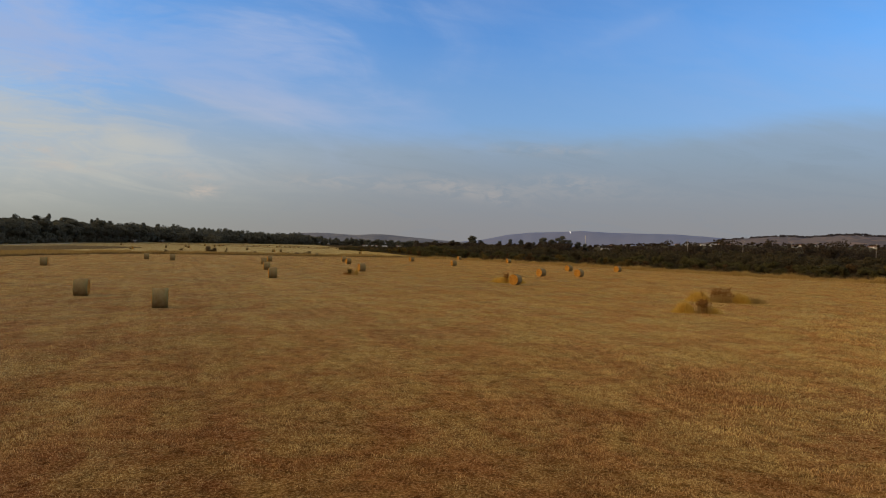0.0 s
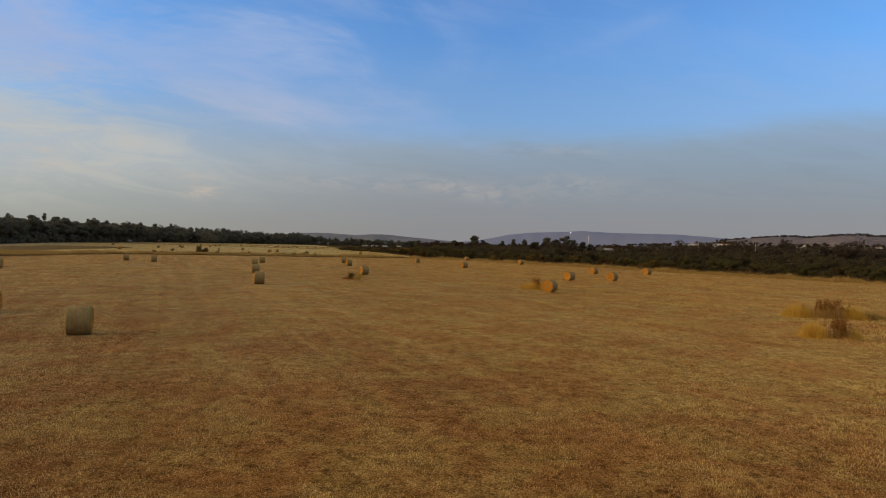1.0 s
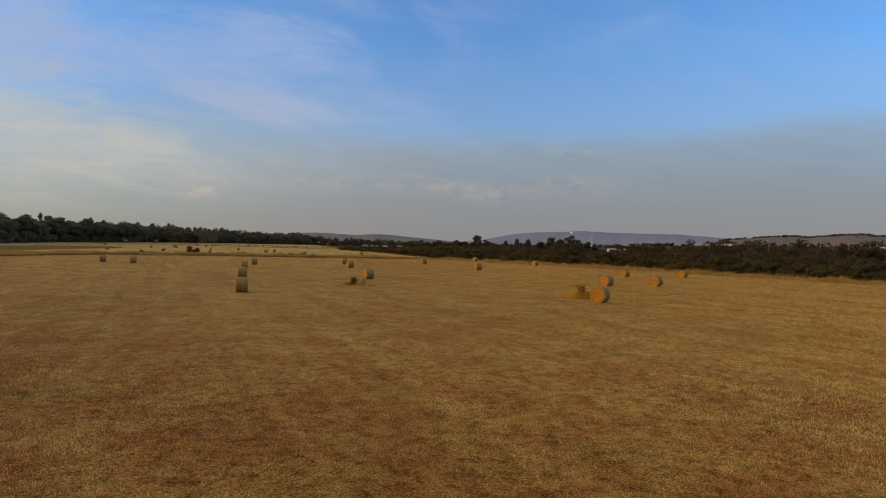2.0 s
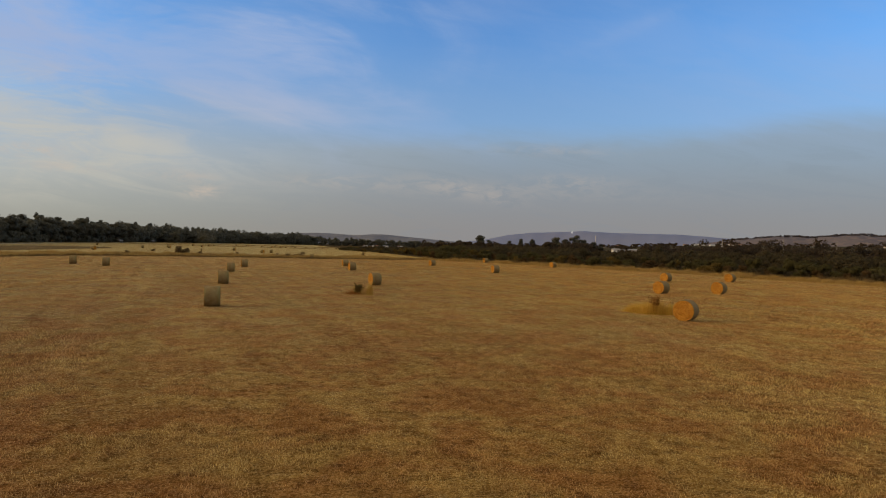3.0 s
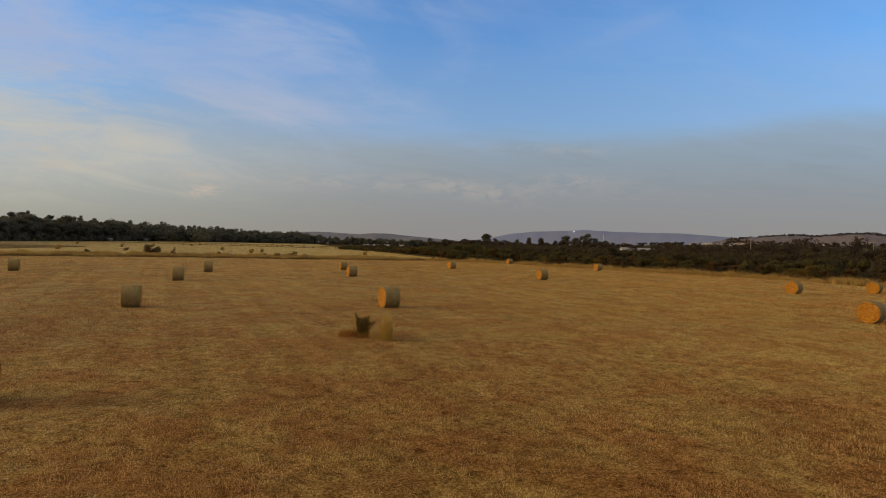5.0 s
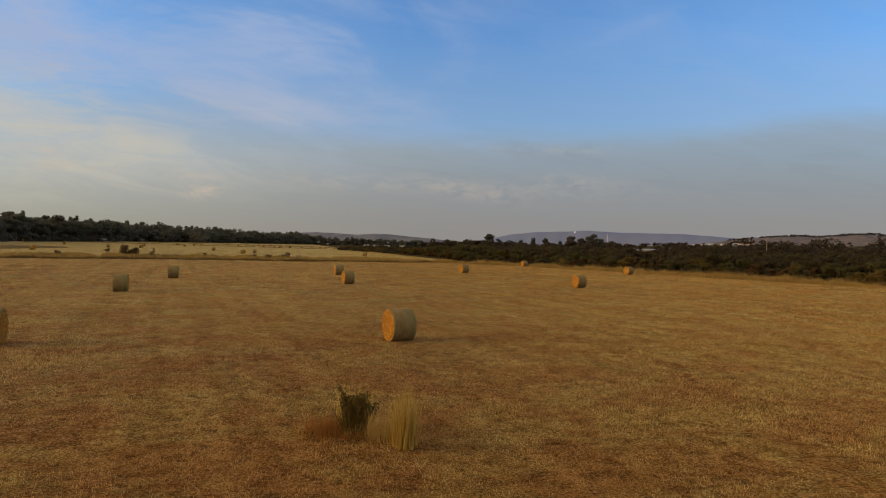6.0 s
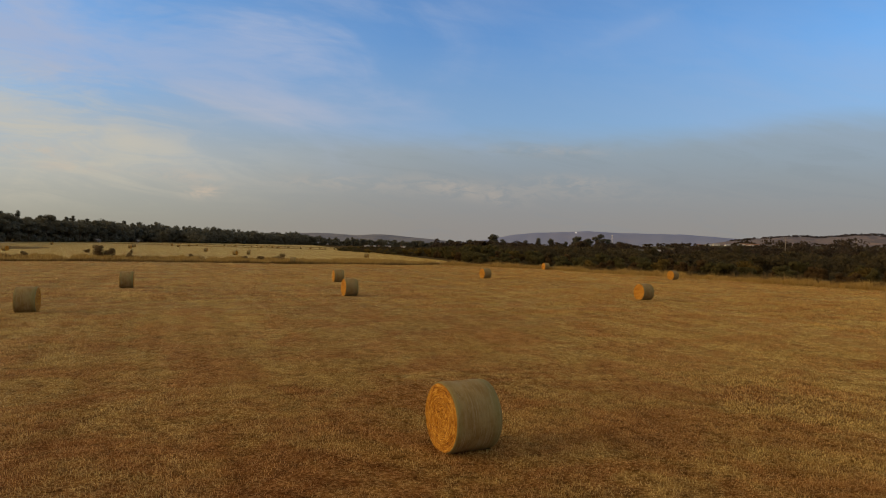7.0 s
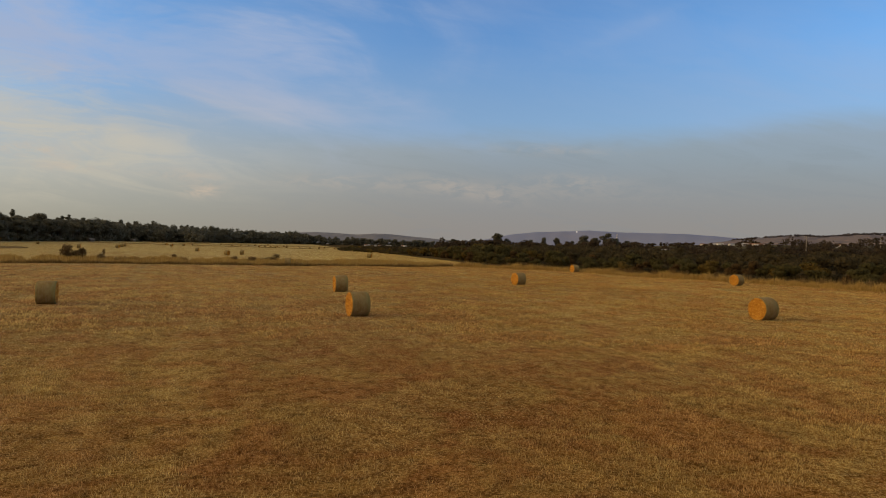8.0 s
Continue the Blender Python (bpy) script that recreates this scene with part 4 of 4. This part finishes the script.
def bale_meshes(seed):
    rng = np.random.default_rng(seed)
    around, ph = 48, rng.uniform(0, 6, 6)
    ang = np.arange(around) * math.tau / around

    def sag(v):
        z = v[:, 2]
        flat = -0.715
        low = z < flat
        z[low] = flat + (z[low] - flat) * 0.15
        v[:, 1] *= 1 + 0.02 * np.clip(-z, 0, 1)
        return v

    def radius(x, a):
        return RADIUS * (1 + 0.008 * np.sin(2 * a + ph[0]) + 0.006 * np.sin(5 * a + ph[1] + x * 3) + 0.006 * np.sin(9 * x + ph[2] + 2 * a))
    cross = [(-0.5, 0.955), (-0.485, 0.985), (-0.44, 1.0), (-0.3, 1.004), (-0.15, 1.0), (0, 1.005), (0.15, 1.0), (0.3, 1.004), (0.44, 1.0), (0.485, 0.985), (0.5, 0.955)]
    v, f = [], []
    for x, k in cross:
        r = radius(x, ang) * k
        v.append(np.column_stack([np.full(around, x * LONG), np.cos(ang) * r, np.sin(ang) * r]))
    for i in range(len(cross) - 1):
        for j in range(around):
            f.append((i * around + j, i * around + (j + 1) % around, (i + 1) * around + (j + 1) % around, (i + 1) * around + j))
    wrap = mesh_of("wrap", sag(np.concatenate(v)), np.array(f), M_WRAP, True)
    ends = []
    for side in (-1, 1):
        rings = np.linspace(0.955, 0.02, 11)
        v, f = [], []
        for i, k in enumerate(rings):
            r = radius(side * 0.5, ang) * k
            depth = 0.020 * np.sin(i * 2.1 + ang * 1.0 + ph[3]) + 0.012 * np.sin(3 * ang + i + ph[4]) - 0.05 * (1 - k) ** 2
            if i == 0:
                depth = depth * 0
            v.append(np.column_stack([side * (LONG / 2 + depth), np.cos(ang) * r, np.sin(ang) * r]))
        for i in range(len(rings) - 1):
            for j in range(around):
                q = (i * around + j, i * around + (j + 1) % around, (i + 1) * around + (j + 1) % around, (i + 1) * around + j)
                f.append((q[0], q[1], q[2])), f.append((q[0], q[2], q[3]))
        v = sag(np.concatenate(v))
        # loose ends of straw round the rim and over the face
        m = 110
        a, k = rng.uniform(0, math.tau, m), np.sqrt(rng.uniform(0.1, 0.98, m)) * RADIUS
        root = np.column_stack([np.full(m, side * (LONG / 2 - 0.01)), np.cos(a) * k, np.sin(a) * k])
        t = a + math.pi / 2 + rng.uniform(-0.4, 0.4, m)
        tip = root + np.column_stack([side * rng.uniform(0.02, 0.07, m), np.cos(t) * 0.11, np.sin(t) * 0.11])
        wide = np.column_stack([np.zeros(m), np.cos(a) * 0.006, np.sin(a) * 0.006])
        sv = sag(np.stack([root - wide, root + wide, tip], 1).reshape(-1, 3))
        sf = np.arange(3 * m).reshape(-1, 3) + len(v)
        ends.append(mesh_of("straw_end", np.concatenate([v, sv]), np.concatenate([np.array(f), sf]), M_FACE, True))
    return wrap, ends


BALE_KINDS = [bale_meshes(90 + k) for k in range(4)]


def place_bale(x, y, turn, kind, label, group):
    top = new("hay_bale")
    top.matrix_basis = pose(x, y, float(ground_height(np.array(x), np.array(y))) - 0.01, 0, 0, turn)
    wrap, ends = BALE_KINDS[kind]
    part("wrap", wrap, top, "grey-green net wrap", pose(0, 0, 0.72))
    part("straw_end", ends[0], top, "golden wound straw", pose(0, 0, 0.72))
    part("straw_end", ends[1], top, "golden wound straw", pose(0, 0, 0.72))
    return tagged(top, label, "hay bale", group)


# x, y, turn of the axis in degrees
BALES = ((-19.63, 45.27, 22.6), (-30.02, 53.38, 20), (-66.89, 108.11, 24), (-71.55, 156.77, 26), (-63.13, 151.91, 25), (-22.63, 88.73, 19.5), (-30.35, 114.00, 20),
         (-38.43, 141.37, 20.5), (-42.58, 161.81, 23), (-26.31, 178.67, 20.5), (-22.23, 159.67, 25.8), (-13.69, 117.86, 28.5), (-8.14, 196.30, 28), (7.66, 242.04, 24),
         (4.22, 162.95, 22.3), (22.78, 207.96, 29), (11.54, 86.92, 53), (19.45, 115.56, 36.4), (30.26, 145.36, 36), (26.62, 116.83, 44), (42.78, 150.40, 40))

for i, (bx, by, turn) in enumerate(BALES):
    where = "beside golden grass" if abs(by - 86.92) < 0.1 else "near the reed fringe" if bx > 22 or by > 190 else "on mown stubble"
    place_bale(bx, by, turn, i % 4, "round hay bale in grey-green net wrap " + where, "bales on the mown field")
FAR_BALES = ((-137, 285.5, -12), (-158, 371, 20), (-152, 389, -5), (-168, 425, 10), (-175, 442, 14), (-108, 360, 2), (-80, 309, -20), (-80, 323, 10), (-45.7, 239.9, 8), (-40, 322, -12), (-187, 665, 20),
             (-172, 490, -5), (-222, 448, 14), (-149, 616, -20), (-129, 626, 10), (-133, 600, 8), (-150, 640, -12), (-168, 624, 20), (-186, 640, -5), (-120, 585, 14), (-112, 640, 2), (-205, 560, -20))
rng_b = random.Random(8)
FAR_BALES += tuple((rng_b.uniform(-215, -95), rng_b.uniform(540, 760), rng_b.uniform(-20, 30)) for _ in range(16))
for i, (bx, by, turn) in enumerate(FAR_BALES):
    place_bale(bx, by, turn, (i * 3) % 4, "small distant round hay bale on pale stubble", "bales on the far field")

# ------------------------------------------------------------ weeds and uncut grass in the field


def ellipse(rng, n, x, y, rx, ry):
    a, r = rng.uniform(0, math.tau, n), np.sqrt(rng.uniform(0, 1, n))
    return np.column_stack([x + np.cos(a) * r * rx, y + np.sin(a) * r * ry])


def drift(rng, n, x, y, rx, ry):
    """Roots that thin out towards the edge."""
    return np.column_stack([x + np.clip(rng.normal(0, 0.52, n), -1.4, 1.4) * rx, y + np.clip(rng.normal(0, 0.52, n), -1.4, 1.4) * ry])


def seed_stalks(rng, roots, height):
    """Dock weeds: thin stalks with knobbly dark seed heads."""
    verts, faces, n = [], [], 0
    for x, y in roots:
        h = height * rng.uniform(0.65, 1.1)
        lx, ly = rng.uniform(-0.18, 0.18, 2) * h
        v, f = blade_cards(rng, np.array([[x, y]] * 2), -0.02, h, 0.03, 0.1)
        verts.append(v), faces.append(f + n)
        n += len(v)
        m = 26
        t = rng.uniform(0.58, 1.0, m)
        c = np.column_stack([x + lx * t + rng.normal(0, 0.045, m), y + ly * t + rng.normal(0, 0.045, m), h * t])
        v, f = leaf_cards(rng, c, rng.uniform(0.03, 0.065, m))
        verts.append(v), faces.append(f + n)
        n += len(v)
    return np.concatenate(verts), np.concatenate(faces)


def weed_patch(x, y, seed, grasses, docks, label):
    """grasses: (dx, dy, rx, ry, blades, height, material, name); docks: (dx, dy, rx, ry, stalks, height)."""
    rng = np.random.default_rng(seed)
    top = new("weed_patch")
    top.matrix_basis = pose(x, y, float(ground_height(np.array(x), np.array(y))))
    for dx, dy, rx, ry, n, h, mat, name in grasses:
        xy = drift(rng, n, dx, dy, rx, ry)
        edge = np.clip(1.05 - 0.42 * (((xy[:, 0] - dx) / rx) ** 2 + ((xy[:, 1] - dy) / ry) ** 2), 0.25, 1.0)
        v, f = blade_cards(rng, xy, -0.03, h * edge, 0.028, 0.45)
        part(name, mesh_of(name, v, f, mat), top)
    for dx, dy, rx, ry, n, h in docks:
        v, f = seed_stalks(rng, drift(rng, n, dx, dy, rx, ry), h)
        part("seed_weed", mesh_of("seed_weed", v, f, M_SEED), top, "dark brown seed heads")
    tagged(top, label, "weeds", "weed patches")


weed_patch(23.2, 51.0, 61, ((-1.45, 0.2, 0.75, 0.7, 1500, 0.92, M_GOLD, "golden_grass"), (0.1, 0.05, 0.95, 0.55, 500, 0.80, M_STEM, "stem_thicket"), (0.7, 0.1, 0.8, 0.5, 800, 0.62, M_GOLD, "golden_grass")), ((0.1, 0.0, 0.72, 0.42, 34, 1.18),), "clump of golden grass with brown dock weeds")
weed_patch(30.2, 64.1, 62, ((-2.0, 0.6, 1.05, 0.9, 1900, 1.08, M_GOLD, "golden_grass"), (0.2, 0.2, 1.5, 0.8, 1500, 1.02, M_STEM, "stem_thicket"), (2.1, 0.0, 0.95, 0.8, 1300, 1.05, M_GOLD, "golden_grass"), (3.7, 0.3, 1.2, 0.7, 900, 0.66, M_TALL, "dry_grass")), ((0.1, 0.2, 1.25, 0.6, 48, 1.42), (1.6, 0.3, 0.7, 0.5, 10, 1.05)), "long uncut patch of dry grass and brown dock weeds")
weed_patch(10.8, 91.2, 63, ((-1.0, 1.1, 1.0, 0.8, 1500, 0.74, M_GOLD, "golden_grass"), (-0.1, 0.1, 1.3, 0.8, 2100, 0.98, M_GOLD, "golden_grass"), (1.45, -0.3, 1.1, 0.7, 1300, 0.86, M_GOLD, "golden_grass")), ((-0.2, -0.3, 0.34, 0.3, 16, 1.42),), "patch of golden uncut grass with a tall dark weed")


def shrub_tuft():
    """Small dark shrub, dead brown stems and a stand of tall dry grass at its side, straw blown over the stubble."""
    rng = np.random.default_rng(64)
    top = new("shrub")
    top.matrix_basis = pose(-13.63, 102.42, float(ground_height(np.array(-13.63), np.array(102.42))))
    tips = [(rng.uniform(-0.36, 0.32), rng.uniform(-0.32, 0.32), rng.uniform(0.66, 0.96)) for _ in range(19)] + [(-0.40, 0.1, 1.10), (-0.33, 0.0, 1.02), (0.22, 0.1, 1.02), (0.48, 0.0, 0.70)]
    fan, fan_faces = blade_cards(rng, ellipse(rng, 260, 0.0, 0, 0.32, 0.28), -0.02, 0.78, 0.045, 0.55)
    leaves = np.concatenate([np.array(t) * rng.uniform(0.30, 1.0, (60, 1)) + rng.normal(0, 0.050, (60, 3)) for t in tips])
    v, f = leaf_cards(rng, leaves, rng.uniform(0.022, 0.050, len(leaves)))
    part("crown", mesh_of("crown", np.concatenate([fan, v]), np.concatenate([fan_faces, f + len(fan)]), M_SHRUB), top)
    bm = bmesh.new()
    for x, y, z in tips:
        add_tube(bm, [(0, 0, -0.05), (x * 0.6, y * 0.6, z * 0.6), (x, y, z)], [0.018, 0.012, 0.004], 5)
    part("stem", from_bm("stem", bm, M_BARK, True), top)
    # upright stand of dry grass
    xy = np.concatenate([ellipse(rng, 250, 1.20, -0.86, 0.27, 0.24), ellipse(rng, 70, 1.0, -0.55, 0.3, 0.3)])
    v, f = blade_cards(rng, xy, -0.02, np.concatenate([np.full(250, 1.26), np.full(70, 0.85)]), 0.019, 0.22)
    part("dry_grass", mesh_of("dry_grass", v, f, M_STAND), top, "tall golden dry grass tuft")
    xy = ellipse(rng, 150, -0.1, 0.62, 0.5, 0.3)
    v, f = blade_cards(rng, xy, -0.02, 1.05, 0.010, 0.3)
    part("thin_grass", mesh_of("thin_grass", v, f, M_GOLD), top, "thin yellow grass")
    # dead stems between the two, and at the shrub's foot
    xy = np.concatenate([ellipse(rng, 240, 0.62, -0.35, 0.34, 0.35), ellipse(rng, 120, 0.15, -0.34, 0.45, 0.14)])
    v, f = blade_cards(rng, xy, -0.02, np.concatenate([np.full(240, 0.72), np.full(120, 0.36)]), 0.012, np.concatenate([np.full(240, 0.4), np.full(120, 1.3)]))
    part("stem_thicket", mesh_of("stem_thicket", v, f, M_STEM), top, "dead brown stems")
    xy = np.concatenate([drift(rng, 420, -0.66, -0.05, 0.55, 0.5), ellipse(rng, 120, 0.0, -0.42, 0.4, 0.15)])
    v, f = blade_cards(rng, xy, -0.02, np.concatenate([np.full(420, 0.40), np.full(120, 0.22)]), 0.020, 0.7)
    part("weed_mat", mesh_of("weed_mat", v, f, M_WEED), top, "low orange-brown weeds")
    # loose straws that trail off over the stubble
    run = rng.uniform(0, 1, 90) ** 1.2
    xy = np.column_stack([0.75 + 1.35 * run + rng.normal(0, 0.12, 90), -1.15 - 2.0 * run + rng.normal(0, 0.16, 90)])
    v, f = blade_cards(rng, xy, 0.05, 0.10, 0.012, 4.5)
    part("loose_straw", mesh_of("loose_straw", v, f, M_PALE), top, "pale loose straws")
    tagged(top, "small dark green shrub with tall dry grass", "shrub")


shrub_tuft()

BROWN_BUSHES = [bush_kind(88 + k, 4.0, 2.7, 1300, 0.15, M_BUSH) for k in range(3)]
# bushes in and beyond the uncut strip
for bx, by, bh, bs in ((-86.9, 239.2, 3.0, 0.72), (-84.4, 239.9, 2.3, 0.78), (-85.7, 241.0, 1.7, 1.1), (-79.3, 238.2, 2.4, 0.36), (-52.5, 253.8, 1.9, 1.25), (-56.5, 252.5, 1.2, 1.3), (-60, 252, 1.1, 1.2), (-117.4, 291.0, 1.0, 1.5), (-74, 258, 1.2, 0.9), (-102, 240, 1.2, 1.0)):
    bush = place_bush(bx, by, bh / 4.0, bx * 13.0, BROWN_BUSHES[int(-bx) % 3], "brownish bush in the uncut grass between two fields", "shrub", "bushes in the grass strip")
    bush.scale = (bh / 3.3 * bs, bh / 3.3 * bs, bh / 3.3)
    bush.location.z -= 0.08 * bh

# ------------------------------------------------------------ track, poles, buildings


def build_track():
    line = [(-206, 190), (-222, 330), (-286, 512), (-330, 660)]
    v, f, k = [], [], 60
    for i in range(k + 1):
        x, y, nx, ny = along(line, length(line) * i / k)
        for off in (0, 4.5):
            v.append((x + nx * off, y + ny * off, 0.03))
    for i in range(k):
        f.append((2 * i, 2 * i + 1, 2 * i + 3, 2 * i + 2))
    tagged(new("road", mesh_of("road", v, f, M_TRACK)), "pale gravel farm track along the woodland", "track", kind="structure")


build_track()


def power_pole(x, y, h):
    top = new("power_pole")
    top.matrix_basis = pose(x, y, 0, 0, 0, 12)
    bm = bmesh.new()
    add_tube(bm, [(0, 0, -0.3), (0, 0, h * 0.5), (0, 0, h)], [0.24, 0.20, 0.15], 8)
    part("pole", from_bm("pole", bm, M_POLE, True), top)
    bm = bmesh.new()
    add_box(bm, -1.3, 1.3, -0.09, 0.09, h - 0.75, h - 0.53, 0.02)
    arm = part("crossarm", from_bm("crossarm", bm, M_POLE), top)
    for dx in (-1.15, 0, 1.15):
        bm = bmesh.new()
        add_tube(bm, [(dx, 0, h - 0.53), (dx, 0, h - 0.40), (dx, 0, h - 0.25)], [0.05, 0.10, 0.06], 8)
        part("insulator", from_bm("insulator", bm, M_STEEL, True), arm, "grey insulator")
    tagged(top, "weathered timber power pole above dark scrub", "power pole", "power poles")


for px in (0.3765, 0.4617, 0.5365, 0.5774, 0.667):
    power_pole(px * 480 + 1.4, 477, 15.0)


def house(x, y, z, w, d, h, turn, wall, roof, label, group="valley houses"):
    top = new("house")
    top.matrix_basis = pose(x, y, z, 0, 0, turn)
    bm = bmesh.new()
    add_box(bm, -w / 2, w / 2, -d / 2, d / 2, -1.0, h)
    part("wall", from_bm("wall", bm, wall), top)
    bm = bmesh.new()
    e, r = 0.5, h + d * 0.28
    pts = [(-w / 2 - e, -d / 2 - e, h - 0.1), (w / 2 + e, -d / 2 - e, h - 0.1), (w / 2 + e, d / 2 + e, h - 0.1), (-w / 2 - e, d / 2 + e, h - 0.1), (-w / 2 - e, 0, r), (w / 2 + e, 0, r)]
    q = [bm.verts.new(p) for p in pts]
    for face in ((0, 1, 5, 4), (2, 3, 4, 5), (1, 2, 5), (3, 0, 4), (3, 2, 1, 0)):
        bm.faces.new([q[i] for i in face])
    part("roof", from_bm("roof", bm, roof), top)
    for k in range(max(2, int(w // 5))):
        wx = -w / 2 + w * (k + 0.5) / max(2, int(w // 5))
        bm = bmesh.new()
        add_box(bm, wx - 0.7, wx + 0.7, -d / 2 - 0.05, -d / 2 + 0.05, h * 0.35, h * 0.75)
        part("window", from_bm("window", bm, M_GLASS), top)
    tagged(top, label, "house", group)


rng_h = random.Random(5)
for k in range(8):
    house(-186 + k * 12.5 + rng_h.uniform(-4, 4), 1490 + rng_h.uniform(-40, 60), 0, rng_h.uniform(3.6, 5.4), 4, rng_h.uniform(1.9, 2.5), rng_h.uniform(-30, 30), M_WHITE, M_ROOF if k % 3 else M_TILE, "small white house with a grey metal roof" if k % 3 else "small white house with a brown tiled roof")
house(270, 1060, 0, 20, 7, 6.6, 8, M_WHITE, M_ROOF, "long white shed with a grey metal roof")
house(298, 1068, 0, 32, 7, 6.2, 8, M_TAN, M_ROOF, "long tan factory shed with a grey roof")
for k in range(30):
    ha, hs = radians(rng_h.choice((14, 15.5, 20.5, 22.4, 22.8, 23.2, 23.6, 29, 33)) + rng_h.uniform(-0.8, 0.8)), rng_h.uniform(0.66, 0.97)
    hr = 1900 - 500 * (1 - hs)
    hz = float(np.interp(math.degrees(ha), [p[0] for p in HILL_D], [p[1] for p in HILL_D])) * math.sin(hs * math.pi / 2) ** 1.4 - 1.5
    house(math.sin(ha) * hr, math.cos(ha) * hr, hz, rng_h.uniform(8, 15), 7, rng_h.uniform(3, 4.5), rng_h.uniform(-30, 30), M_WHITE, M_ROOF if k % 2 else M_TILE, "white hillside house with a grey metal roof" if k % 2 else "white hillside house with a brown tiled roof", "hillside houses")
# farm buildings half hidden at the woodland's foot
for hx, hy, hw in ((-334, 655, 7), (-344, 722, 9), (-392, 905, 8)):
    house(hx, hy, 0, hw * 0.5, 4, 2.0, 75, M_SHED, M_SHED, "low grey farm shed among dark gum trees", "farm sheds")


def mast(x, y, h):
    top = new("radio_mast")
    top.matrix_basis = pose(x, y, 0)
    bm = bmesh.new()
    add_tube(bm, [(0, 0, -0.5), (0, 0, h * 0.6), (0, 0, h)], [0.45, 0.36, 0.26], 10)
    part("pole", from_bm("pole", bm, M_STEEL, True), top)
    for z, r, t in ((h * 0.80, 0.9, 1.0), (h * 0.92, 0.8, 1.4)):
        bm = bmesh.new()
        add_tube(bm, [(0, 0, z), (0, 0, z + 0.2), (0, 0, z + t - 0.2), (0, 0, z + t)], [r * 0.7, r, r, r * 0.7], 12)
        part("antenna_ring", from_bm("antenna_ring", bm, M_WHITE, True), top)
    tagged(top, "tall pale grey radio mast with white antenna rings", "mast")


mast(237, 1073, 28.5)


def beacon():
    a, r = radians(11.06), 4650.0
    top = new("beacon")
    top.matrix_basis = pose(math.sin(a) * r, math.cos(a) * r, 112.0)
    bm = bmesh.new()
    add_tube(bm, [(0, 0, -6), (0, 0, 3), (0, 0, 9)], [1.2, 0.9, 0.7], 8)
    part("pole", from_bm("pole", bm, M_STEEL, True), top)
    mat, n, b = material("lit_beacon", 0.4)
    b.inputs["Emission Color"].default_value = (1.0, 0.95, 0.85, 1)
    b.inputs["Emission Strength"].default_value = 1.2
    bm = bmesh.new()
    add_tube(bm, [(0, 0, 8), (0, 0, 9.5), (0, 0, 13.5), (0, 0, 15)], [1.5, 2.6, 2.6, 1.5], 12)
    part("lantern", from_bm("lantern", bm, mat, True), top, "bright white lit lantern")
    tagged(top, "bright white beacon on the far blue range", "beacon")


beacon()
